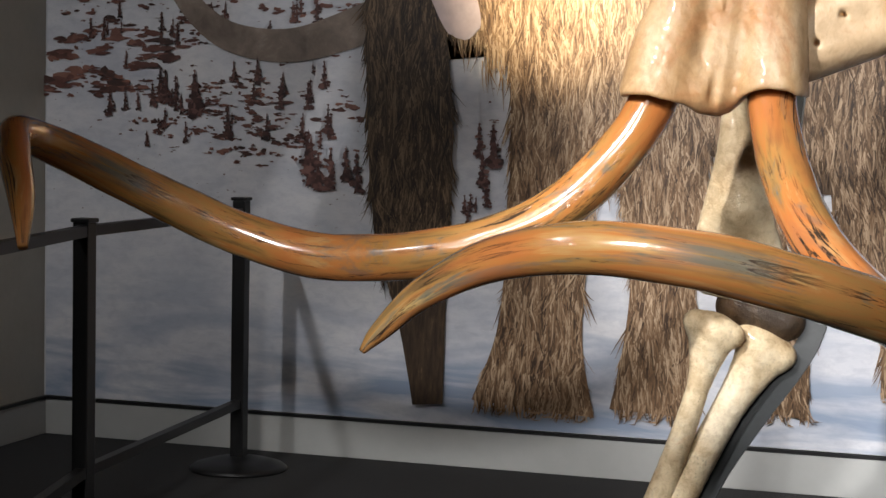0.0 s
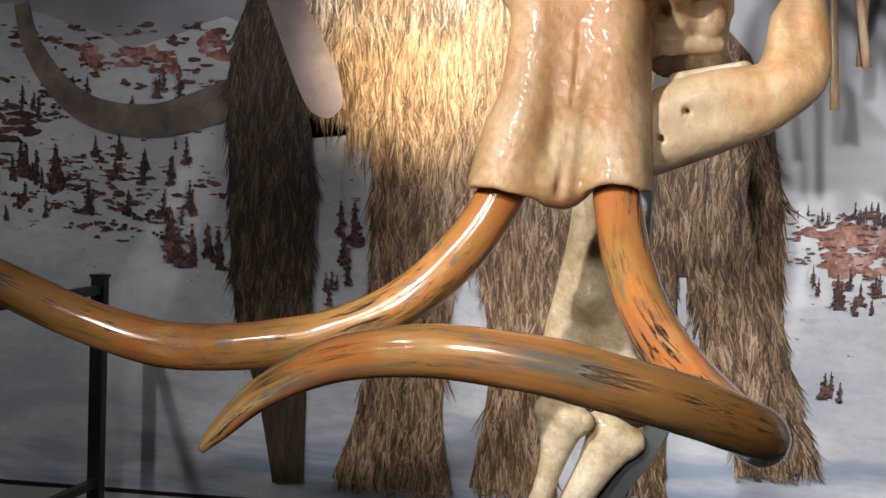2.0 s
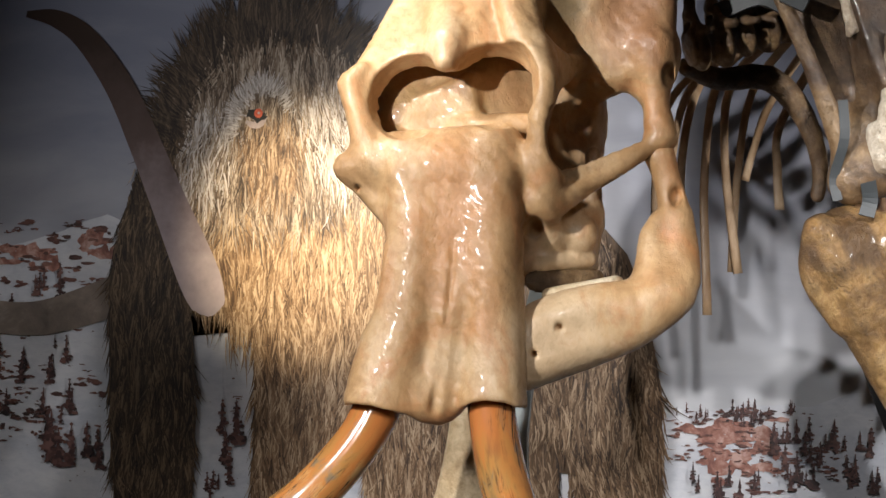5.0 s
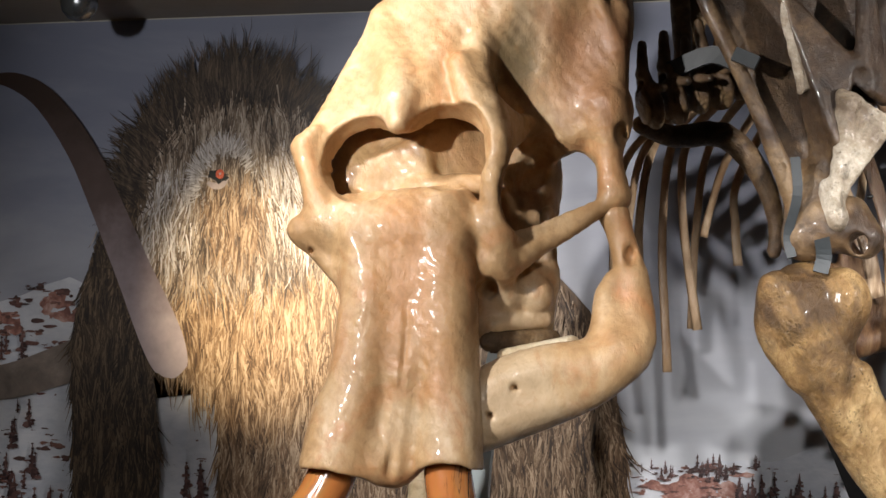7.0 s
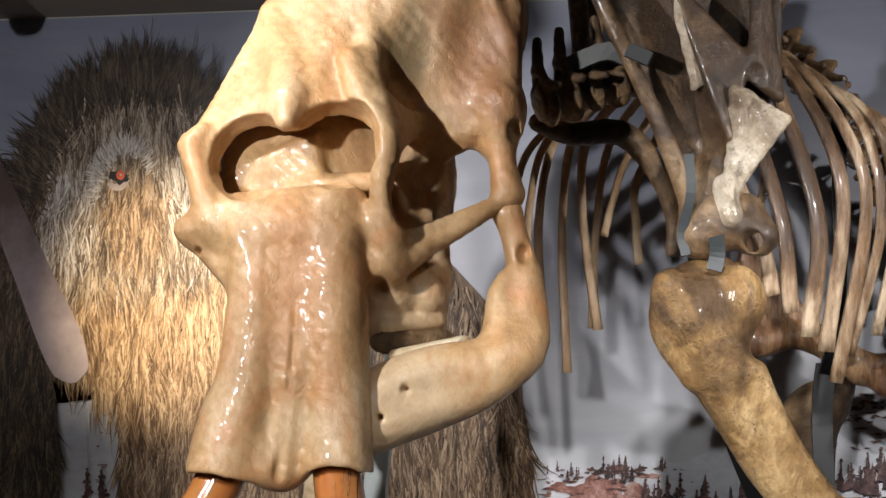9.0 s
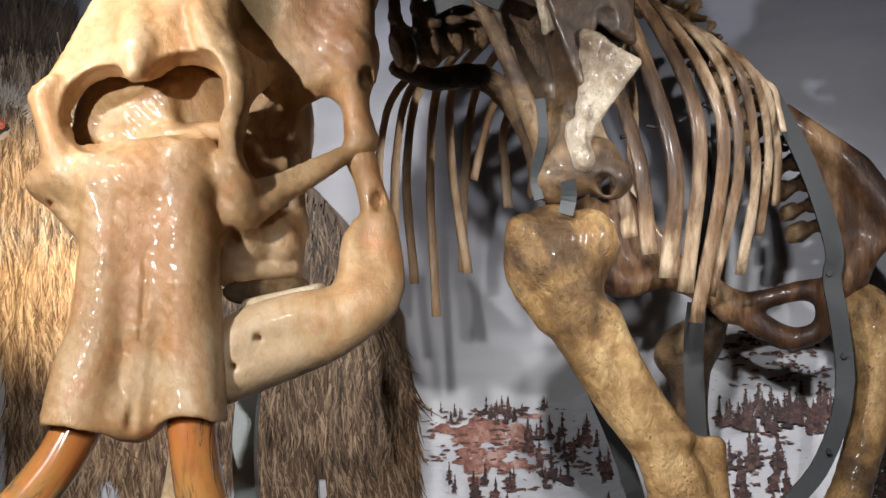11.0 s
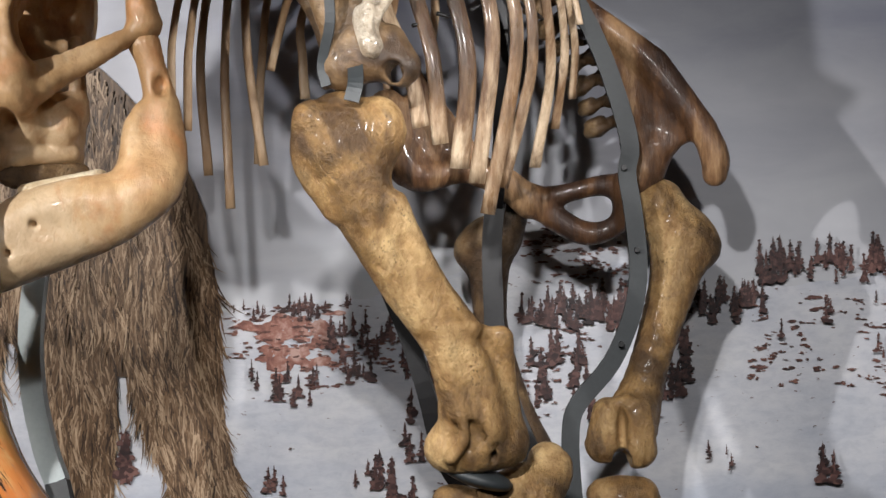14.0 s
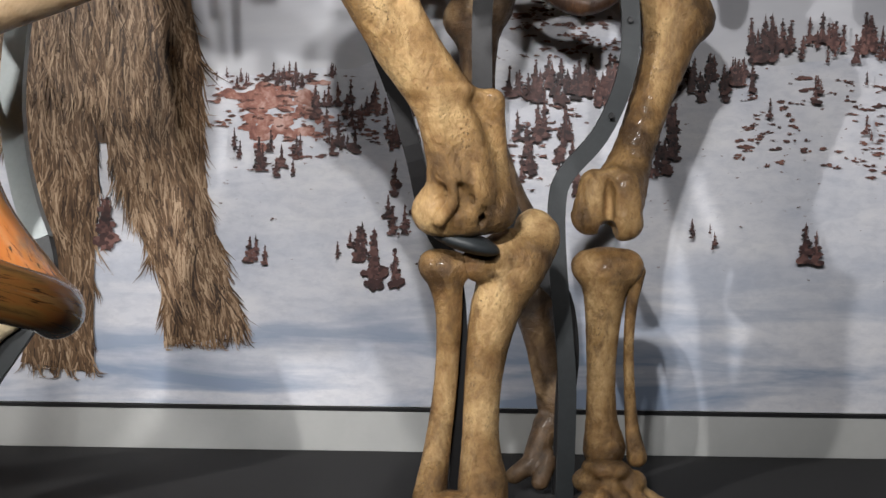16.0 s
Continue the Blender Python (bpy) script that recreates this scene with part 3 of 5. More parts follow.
# nose opening with its hanging boss
f.blob((-0.556, 4.19, 2.150), (0.114, 0.160, 0.122), (0, 22, 0), 0.004, True)
f.blob((-0.328, 4.18, 2.176), (0.124, 0.175, 0.122), (0, -8, 0), 0.004, True)
f.blob((-0.44, 4.17, 2.112), (0.19, 0.145, 0.050), (0, -3, 0), 0.008, True)
f.limb([(-0.475, 4.30, 2.37, 0.045), (-0.462, 4.240, 2.300, 0.040), (-0.456, 4.212, 2.240, 0.026)], 0.025)
f.limb([(-0.43, 4.345, 2.07, 0.035), (-0.33, 4.335, 2.08, 0.036), (-0.26, 4.33, 2.085, 0.026)], 0.02)
f.plate((-0.66, 4.36, 2.10), (-0.42, 4.355, 2.21), (-0.40, 4.35, 2.06), 0.022, 0.03)
f.limb([(-0.655, 4.325, 2.135, 0.008), (-0.60, 4.315, 2.12, 0.008), (-0.52, 4.325, 2.11, 0.006)], 0.005, True)
f.plate((-0.205, 4.225, 2.22), (-0.200, 4.23, 2.05), (-0.225, 4.42, 2.13), 0.016, 0.012)
f.plate((-0.215, 4.235, 2.28), (-0.195, 4.235, 2.08), (-0.150, 4.40, 2.26), 0.018, 0.04)
f.plate((-0.190, 4.225, 2.06), (-0.190, 4.24, 1.95), (-0.150, 4.34, 2.08), 0.018, 0.02)
# side: eye socket, cheek arch, hinge
f.blob((-0.140, 4.29, 2.05), (0.056, 0.19, 0.10), k=0.012, cut=True)
f.blob((0.0, 4.45, 2.06), (0.066, 0.4, 0.047), (0, -6, 6), 0.008, True)
f.plate((-0.14, 4.46, 2.335), (0.06, 4.43, 2.30), (0.050, 4.45, 2.17), 0.024, 0.02)
f.blob((-0.05, 4.36, 2.155), (0.10, 0.09, 0.060), (0, 32, 0), 0.008, True)
f.limb([(0.070, 4.42, 2.30, 0.050), (0.072, 4.42, 2.16, 0.030), (0.085, 4.425, 2.065, 0.042)], 0.03)
f.plate((-0.185, 4.265, 1.935), (-0.170, 4.265, 1.850), (0.068, 4.415, 2.045), 0.013, 0.012)
f.limb([(-0.215, 4.255, 1.878, 0.050), (-0.15, 4.275, 1.895, 0.034), (-0.06, 4.335, 1.950, 0.018), (0.073, 4.418, 2.045, 0.026)], 0.015)
f.plate((-0.25, 4.34, 1.86), (-0.10, 4.42, 1.85), (-0.12, 4.42, 1.72), 0.040, 0.015)
f.plate((-0.25, 4.34, 1.86), (-0.24, 4.34, 1.72), (-0.12, 4.42, 1.72), 0.040, 0.015)
f.blob((-0.12, 4.37, 1.80), (0.048, 0.045, 0.055), k=0.02)
f.limb([(-0.22, 4.30, 1.715, 0.018), (-0.10, 4.385, 1.735, 0.022)], 0.01)
f.limb([(-0.25, 4.30, 1.88, 0.06), (-0.20, 4.34, 1.80, 0.05)], 0.03)
f.limb([(-0.095, 4.44, 2.02, 0.018), (-0.085, 4.43, 1.83, 0.020)], 0.015)
f.blob((-0.225, 4.24, 1.805), (0.024, 0.08, 0.032), (0, 30, 0), 0.008, True)
f.blob((-0.130, 4.36, 2.125), (0.066, 0.13, 0.10), (0, 25, 0), 0.008, True)
f.limb([(-0.155, 4.42, 2.19, 0.009), (-0.13, 4.46, 2.08, 0.012), (-0.115, 4.47, 1.98, 0.008)], 0.005, True)
f.blob((-0.684, 4.185, 1.908), (0.009, 0.05, 0.011), k=0.003, cut=True)
f.blob((-0.63, 4.16, 1.86), (0.006, 0.04, 0.006), k=0.003, cut=True)
f.blob((0.110, 4.375, 2.222), (0.020, 0.06, 0.034), k=0.008, cut=True)
f.worn(0.0022, 42)
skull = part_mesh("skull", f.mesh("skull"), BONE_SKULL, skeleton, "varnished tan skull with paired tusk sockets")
f = Clay((-0.32, 4.20, 1.56), (0.04, 4.56, 1.76), 0.007)
for i in range(9):
    a = i / 8
    f.blob((-0.215 + 0.125 * a, 4.29 + 0.10 * a, 1.672 + 0.012 * a), (0.045, 0.010, 0.030), (0, 0, 35), 0.005)
part_mesh("molar", f.mesh("molar"), BONE_DARK, skull, "ridged dark upper molar")

# lower jaw
f = Clay((-0.75, 4.08, 1.28), (0.30, 4.75, 2.12), 0.008)
f.limb([(0.084, 4.430, 2.012, 0.034), (0.102, 4.430, 1.955, 0.029), (0.125, 4.426, 1.855, 0.038), (0.135, 4.412, 1.751, 0.050), (0.116, 4.385, 1.660, 0.066), (0.03, 4.342, 1.615, 0.064), (-0.07, 4.306, 1.600, 0.062), (-0.167, 4.282, 1.575, 0.060), (-0.259, 4.268, 1.52, 0.060), (-0.37, 4.25, 1.46, 0.05)], 0.035)
f.limb([(0.095, 4.378, 1.645, 0.062), (0.035, 4.348, 1.578, 0.060), (-0.07, 4.312, 1.528, 0.062), (-0.17, 4.285, 1.488, 0.064), (-0.26, 4.268, 1.455, 0.064), (-0.36, 4.25, 1.42, 0.05)], 0.035)
f.plate((0.068, 4.404, 1.79), (0.133, 4.416, 1.847), (0.101, 4.380, 1.656), 0.026, 0.035)
f.limb([(0.078, 4.400, 1.838, 0.016), (0.066, 4.388, 1.79, 0.026), (0.072, 4.379, 1.70, 0.046)], 0.03)
f.limb([(-0.369, 4.264, 1.44, 0.05), (-0.474, 4.323, 1.55, 0.069), (-0.511, 4.413, 1.626, 0.067), (-0.495, 4.481, 1.785, 0.047), (-0.471, 4.503, 1.971, 0.033)], 0.035)
f.blob((-0.150, 4.205, 1.555), (0.010, 0.05, 0.010), k=0.003, cut=True)
f.blob((-0.212, 4.20, 1.485), (0.008, 0.05, 0.012), k=0.003, cut=True)
f.blob((0.130, 4.385, 1.905), (0.017, 0.045, 0.028), k=0.008, cut=True)
f.worn(0.0013, 30)
jaw = part_mesh("lower_jaw", f.mesh("lower_jaw"), BONE_SKULL, skeleton, "tan lower jaw hanging under the skull")
f = Clay((-0.26, 4.20, 1.58), (0.06, 4.50, 1.74), 0.006)
for i in range(13):
    a = i / 12
    f.blob((-0.185 + 0.165 * a, 4.295 + 0.06 * a, 1.638 + 0.036 * a), (0.036, 0.0085, 0.020), (0, 0, 62), 0.004)
part_mesh("molar", f.mesh("molar"), BONE_PALE, jaw, "ridged cream lower molar")

# tusks
LEFT_TUSK = [(-0.585, 4.21, 1.47, 0.058), (-0.605, 4.20, 1.36, 0.062), (-0.672, 4.17, 1.23, 0.062), (-0.80, 4.14, 1.088, 0.062), (-0.95, 4.10, 0.995, 0.061), (-1.17, 4.06, 0.932, 0.063), (-1.44, 4.02, 0.918, 0.062), (-1.64, 3.97, 0.968, 0.058), (-1.82, 3.90, 1.05, 0.056), (-1.98, 3.80, 1.142, 0.053), (-2.07, 3.68, 1.205, 0.049), (-2.068, 3.55, 1.222, 0.044), (-2.015, 3.46, 1.17, 0.040), (-1.945, 3.38, 1.075, 0.033), (-1.885, 3.29, 0.965, 0.012)]
RIGHT_TUSK = [(-0.318, 4.22, 1.47, 0.058), (-0.318, 4.20, 1.37, 0.061), (-0.29, 4.14, 1.24, 0.062), (-0.22, 4.02, 1.08, 0.062), (-0.12, 3.88, 0.958, 0.062), (0.01, 3.71, 0.868, 0.060), (0.105, 3.54, 0.832, 0.058), (0.105, 3.40, 0.868, 0.057), (0.00, 3.27, 0.922, 0.060), (-0.13, 3.18, 0.967, 0.060), (-0.31, 3.12, 1.009, 0.057), (-0.51, 3.10, 1.025, 0.053), (-0.70, 3.12, 0.996, 0.045), (-0.86, 3.15, 0.922, 0.034), (-0.97, 3.18, 0.83, 0.021), (-1.012, 3.19, 0.786, 0.008)]
for points in (LEFT_TUSK, RIGHT_TUSK):
    part_mesh("tusk", sweep_mesh("tusk", points, 8, 28, 1.0, (0.1, 0.3, 1.0), False, 0.05), TUSK, skull, "polished rust-orange tusk with dark streaks")


def bone(name, lo, hi, h, build, mat, label="", parent=None, worn=0.0014):
    clay = Clay(lo, hi, h)
    build(clay)
    clay.worn(worn, 34)
    return part_mesh(name, clay.mesh(name), mat, parent or skeleton, label)


# near foreleg
def scapula(c):
    c.plate((0.23, 4.48, 2.88), (0.57, 4.54, 2.06), (0.80, 4.64, 2.84), 0.014, 0.02)
    c.plate((0.57, 4.54, 2.06), (0.80, 4.64, 2.84), (0.785, 4.56, 2.36), 0.016, 0.02)
    c.limb([(0.225, 4.465, 2.88, 0.022), (0.311, 4.47, 2.627, 0.019), (0.40, 4.47, 2.43, 0.017), (0.482, 4.48, 2.24, 0.020), (0.545, 4.50, 2.08, 0.028), (0.585, 4.52, 2.02, 0.045)], 0.02)
    c.plate((0.62, 4.53, 2.12), (0.665, 4.44, 2.20), (0.52, 4.465, 2.62), 0.012, 0.02)
    c.plate((0.665, 4.44, 2.20), (0.52, 4.465, 2.62), (0.70, 4.48, 2.42), 0.012, 0.015)
    c.plate((0.73, 4.47, 2.36), (0.79, 4.53, 2.32), (0.74, 4.52, 2.70), 0.018, 0.03)
    c.blob((0.735, 4.45, 2.36), (0.035, 0.03, 0.045), k=0.01, cut=True)
    c.limb([(0.62, 4.53, 2.10, 0.055), (0.61, 4.52, 2.00, 0.065), (0.58, 4.51, 1.955, 0.055)], 0.03)
    c.limb([(0.60, 4.52, 1.98, 0.06), (0.68, 4.53, 1.97, 0.05)], 0.03)
    c.limb([(0.70, 4.55, 2.02, 0.045), (0.73, 4.54, 1.955, 0.052)], 0.02)
    c.limb([(0.70, 4.44, 1.945, 0.02), (0.74, 4.60, 1.935, 0.032)], 0.01, True)


blade = bone("shoulder_blade", (0.2, 4.36, 1.84), (0.92, 4.76, 2.92), 0.0085, scapula, BONE_SCAPULA, "dark and pale shoulder blade with a raised ridge")


def blade_ridge(c):
    c.plate((0.675, 4.44, 2.325), (0.806, 4.44, 2.245), (0.735, 4.445, 2.155), 0.012, 0.006)
    c.plate((0.675, 4.44, 2.325), (0.735, 4.445, 2.155), (0.650, 4.455, 2.04), 0.013, 0.006)
    c.limb([(0.700, 4.435, 2.30, 0.016), (0.690, 4.435, 2.20, 0.018), (0.655, 4.45, 2.06, 0.022)], 0.02)
    c.plate((0.522, 4.455, 2.57), (0.570, 4.455, 2.335), (0.675, 4.470, 2.40), 0.009, 0.005)
    c.limb([(0.640, 4.470, 2.08, 0.026), (0.655, 4.475, 2.00, 0.030)], 0.02)
    c.blob((0.745, 4.425, 2.275), (0.03, 0.012, 0.05), (0, 30, 0), 0.008, True)


bone("ridge", (0.52, 4.38, 1.90), (0.90, 4.56, 2.64), 0.006, blade_ridge, BONE_RIDGE, "glossy ridge, painted pale for the light on it", blade, worn=0.003)


def humerus(c):
    c.blob((0.575, 4.53, 1.775), (0.105, 0.10, 0.115), k=0.03)
    c.blob((0.672, 4.49, 1.785), (0.075, 0.08, 0.09), k=0.03)
    c.limb([(0.585, 4.52, 1.72, 0.105), (0.630, 4.52, 1.60, 0.076), (0.682, 4.54, 1.48, 0.062), (0.755, 4.57, 1.355, 0.055), (0.835, 4.60, 1.24, 0.055), (0.885, 4.63, 1.13, 0.075), (0.905, 4.66, 1.02, 0.088)], 0.05)
    c.plate((0.86, 4.60, 1.285), (0.985, 4.63, 1.245), (0.995, 4.69, 1.01), 0.015, 0.02)
    c.limb([(0.985, 4.63, 1.245, 0.018), (0.995, 4.66, 1.12, 0.016), (1.0, 4.70, 0.99, 0.035)], 0.03)
    c.limb([(0.835, 4.66, 0.95, 0.062), (0.90, 4.66, 0.94, 0.055), (0.985, 4.70, 0.955, 0.062)], 0.03)
    c.blob((0.885, 4.58, 0.985), (0.05, 0.03, 0.045), k=0.02, cut=True)
    c.limb([(0.645, 4.40, 1.84, 0.02), (0.635, 4.395, 1.74, 0.025), (0.665, 4.41, 1.64, 0.018)], 0.03, True)
    c.limb([(0.50, 4.47, 1.82, 0.04), (0.495, 4.50, 1.70, 0.038), (0.56, 4.50, 1.59, 0.030)], 0.03)
    c.limb([(0.72, 4.49, 1.60, 0.025), (0.80, 4.53, 1.42, 0.022), (0.90, 4.58, 1.27, 0.022)], 0.03)
    c.blob((0.915, 4.535, 1.12), (0.060, 0.034, 0.125), (0, -14, 0), 0.03, True)
    c.limb([(0.875, 4.575, 1.04, 0.012), (0.880, 4.580, 0.98, 0.016), (0.845, 4.59, 0.93, 0.018)], 0.012)
    c.limb([(0.93, 4.60, 0.99, 0.008), (0.955, 4.62, 0.96, 0.012), (0.95, 4.63, 0.92, 0.010)], 0.008, True)


bone("upper_foreleg_bone", (0.40, 4.30, 0.80), (1.12, 4.82, 1.95), 0.0085, humerus, BONE_LEG, "ochre upper foreleg bone with rough pitted head", worn=0.0021)


def ulna(c):
    c.limb([(1.10, 4.86, 0.885, 0.05), (1.115, 4.85, 0.86, 0.05), (1.055, 4.83, 0.79, 0.075), (0.995, 4.81, 0.67, 0.062), (0.965, 4.79, 0.50, 0.046), (0.958, 4.77, 0.32, 0.044), (0.965, 4.76, 0.19, 0.062), (0.965, 4.75, 0.14, 0.06)], 0.035)
    c.limb([(1.02, 4.80, 0.83, 0.05), (0.95, 4.76, 0.80, 0.045)], 0.03)


bone("ulna", (0.85, 4.62, 0.05), (1.22, 4.96, 0.98), 0.008, ulna, BONE_LEG, "stout ochre lower foreleg bone")


def radius(c):
    c.limb([(0.825, 4.76, 0.795, 0.035), (0.90, 4.76, 0.79, 0.03)], 0.03)
    c.limb([(0.855, 4.765, 0.775, 0.045), (0.868, 4.77, 0.66, 0.030), (0.862, 4.77, 0.48, 0.027), (0.838, 4.76, 0.28, 0.031), (0.82, 4.75, 0.15, 0.042)], 0.03)


bone("radius", (0.74, 4.66, 0.06), (0.97, 4.88, 0.88), 0.007, radius, BONE_LEG, "slender ochre lower foreleg bone", worn=0.0007)
bone("elbow_pad", (0.78, 4.58, 0.80), (1.06, 4.86, 0.93), 0.008, lambda c: c.blob((0.91, 4.72, 0.865), (0.10, 0.09, 0.028), (0, 18, 0), 0.02), STEEL_GREY, "dark grey joint filler", worn=0.001)


def foot(x, y, turn):
    def build(c):
        for i in range(3):
            c.blob((x - 0.07 + 0.07 * i, y - 0.01, 0.105), (0.042, 0.06, 0.035), k=0.006)
        c.blob((x - 0.01, y - 0.02, 0.145), (0.075, 0.062, 0.034), (0, 6, 0), 0.010)
        for i in range(5):
            a = radians(-60 + 30 * i + turn)
            dx, dy = math.sin(a), -math.cos(a)
            c.limb([(x + 0.05 * dx, y + 0.05 * dy, 0.085, 0.028), (x + 0.12 * dx, y + 0.12 * dy, 0.055, 0.026)], 0.008)
            c.limb([(x + 0.13 * dx, y + 0.13 * dy, 0.045, 0.026), (x + 0.19 * dx, y + 0.19 * dy, 0.026, 0.024)], 0.008)

    return bone("foot", (x - 0.26, y - 0.26, -0.004), (x + 0.26, y + 0.26, 0.19), 0.008, build, BONE_LEG, "clustered ankle and toe bones", worn=0.001)


foot(0.90, 4.74, -15)


# far foreleg
def far_humerus(c):
    c.limb([(-0.50, 4.92, 1.98, 0.07), (-0.485, 4.86, 1.72, 0.05), (-0.49, 4.79, 1.48, 0.036), (-0.49, 4.755, 1.33, 0.032), (-0.475, 4.74, 1.18, 0.045), (-0.465, 4.74, 1.05, 0.07)], 0.04)
    c.plate((-0.49, 4.74, 1.28), (-0.575, 4.74, 0.93), (-0.37, 4.74, 0.93), 0.028, 0.03)
    c.limb([(-0.54, 4.74, 0.86, 0.055), (-0.46, 4.75, 0.84, 0.045), (-0.38, 4.75, 0.85, 0.055)], 0.03)


bone("upper_foreleg_bone", (-0.72, 4.60, 0.74), (0.16, 5.16, 2.02), 0.009, far_humerus, BONE_PALE, "cream upper foreleg bone")
bone("elbow_pad", (-0.60, 4.64, 0.66), (-0.22, 4.92, 0.86), 0.008, lambda c: c.limb([(-0.48, 4.78, 0.77, 0.05), (-0.34, 4.79, 0.73, 0.055)], 0.02), BONE_DARK, "dark glossy joint", worn=0.0012)


def far_radius(c):
    c.plate((-0.58, 4.70, 0.73), (-0.475, 4.70, 0.695), (-0.555, 4.70, 0.57), 0.022, 0.02)
    c.limb([(-0.575, 4.70, 0.725, 0.032), (-0.515, 4.70, 0.705, 0.036), (-0.47, 4.70, 0.69, 0.028)], 0.02)
    c.limb([(-0.53, 4.70, 0.70, 0.042), (-0.555, 4.70, 0.58, 0.028), (-0.60, 4.70, 0.42, 0.030), (-0.68, 4.70, 0.18, 0.036)], 0.03)


def far_ulna(c):
    c.plate((-0.435, 4.765, 0.69), (-0.335, 4.765, 0.63), (-0.46, 4.755, 0.50), 0.024, 0.02)
    c.limb([(-0.43, 4.77, 0.69, 0.035), (-0.345, 4.77, 0.635, 0.035)], 0.03)
    c.limb([(-0.40, 4.77, 0.65, 0.052), (-0.46, 4.76, 0.53, 0.042), (-0.54, 4.75, 0.37, 0.040), (-0.64, 4.73, 0.18, 0.05)], 0.03)


bone("radius", (-0.78, 4.60, 0.1), (-0.40, 4.80, 0.80), 0.0075, far_radius, BONE_PALE, "slender cream lower foreleg bone")
bone("ulna", (-0.74, 4.64, 0.1), (-0.26, 4.86, 0.76), 0.0075, far_ulna, BONE_PALE, "stout cream lower foreleg bone")
foot(-0.68, 4.70, -25)


# hips and near hind leg
def pelvis(c):
    c.plate((1.24, 5.31, 2.20), (1.40, 5.36, 1.72), (1.58, 5.30, 1.84), 0.02, 0.03)
    c.plate((1.24, 5.31, 2.20), (1.46, 5.28, 2.05), (1.60, 5.30, 1.84), 0.02, 0.03)
    c.limb([(1.23, 5.30, 2.20, 0.028), (1.39, 5.28, 2.075, 0.026), (1.50, 5.28, 1.95, 0.030), (1.585, 5.28, 1.83, 0.036), (1.622, 5.29, 1.745, 0.038), (1.622, 5.30, 1.695, 0.032)], 0.03)
    c.limb([(1.45, 5.35, 1.78, 0.05), (1.40, 5.37, 1.69, 0.06), (1.36, 5.41, 1.665, 0.045), (1.28, 5.43, 1.672, 0.026), (1.16, 5.44, 1.645, 0.026), (1.06, 5.46, 1.625, 0.038)], 0.03)
    c.limb([(1.37, 5.42, 1.63, 0.04), (1.335, 5.45, 1.55, 0.026), (1.25, 5.46, 1.522, 0.03), (1.17, 5.46, 1.555, 0.034), (1.08, 5.46, 1.62, 0.036)], 0.025)
    c.plate((0.72, 5.36, 2.02), (0.68, 5.36, 1.72), (0.92, 5.40, 1.75), 0.018, 0.03)
    c.limb([(0.63, 5.36, 1.92, 0.05), (0.67, 5.36, 1.76, 0.055), (0.74, 5.37, 1.705, 0.042), (0.85, 5.38, 1.725, 0.036), (0.96, 5.42, 1.70, 0.042), (1.06, 5.46, 1.63, 0.04)], 0.03)


bone("pelvis", (0.52, 5.14, 1.42), (1.74, 5.56, 2.28), 0.009, pelvis, BONE_PELVIS, "streaked red-brown hip bones", worn=0.0012)


def femur(c):
    c.blob((1.455, 5.37, 1.615), (0.075, 0.075, 0.07), k=0.03)
    c.limb([(1.46, 5.37, 1.585, 0.065), (1.555, 5.375, 1.50, 0.065), (1.585, 5.375, 1.475, 0.052)], 0.04)
    c.limb([(1.52, 5.37, 1.50, 0.085), (1.50, 5.36, 1.38, 0.066), (1.455, 5.345, 1.24, 0.054), (1.405, 5.325, 1.08, 0.055), (1.36, 5.30, 0.95, 0.078)], 0.045)
    c.limb([(1.285, 5.25, 0.985, 0.04), (1.275, 5.25, 0.89, 0.052)], 0.03)
    c.limb([(1.375, 5.25, 0.985, 0.036), (1.375, 5.25, 0.875, 0.055)], 0.03)
    c.blob((1.328, 5.19, 0.935), (0.020, 0.062, 0.075), k=0.008, cut=True)
    c.blob((1.325, 5.21, 0.845), (0.030, 0.09, 0.035), k=0.008, cut=True)
    c.limb([(1.345, 5.235, 1.02, 0.018), (1.29, 5.235, 1.00, 0.016), (1.262, 5.225, 0.93, 0.014)], 0.008)
    c.limb([(1.40, 5.235, 1.0, 0.014), (1.41, 5.215, 0.92, 0.014), (1.40, 5.22, 0.85, 0.016)], 0.008)


bone("thigh_bone", (1.16, 5.12, 0.76), (1.72, 5.50, 1.74), 0.008, femur, BONE_LEG, "long ochre thigh bone", worn=0.0024)


def tibia(c):
    c.limb([(1.265, 5.20, 0.745, 0.042), (1.38, 5.20, 0.745, 0.046)], 0.03)
    c.limb([(1.32, 5.20, 0.72, 0.066), (1.315, 5.20, 0.60, 0.046), (1.312, 5.20, 0.45, 0.036), (1.315, 5.20, 0.29, 0.041), (1.325, 5.20, 0.20, 0.058)], 0.035)


bone("shin_bone", (1.18, 5.08, 0.12), (1.46, 5.32, 0.83), 0.007, tibia, BONE_LEG, "reddish ochre shin bone")
bone("fibula", (1.34, 5.14, 0.10), (1.48, 5.27, 0.77), 0.0055, lambda c: c.limb([(1.415, 5.21, 0.73, 0.020), (1.398, 5.21, 0.62, 0.013), (1.393, 5.21, 0.48, 0.012), (1.405, 5.21, 0.28, 0.016), (1.424, 5.21, 0.17, 0.028)], 0.02), BONE_LEG, "thin ochre bone beside the shin", worn=0.0004)
foot(1.34, 5.18, 20)


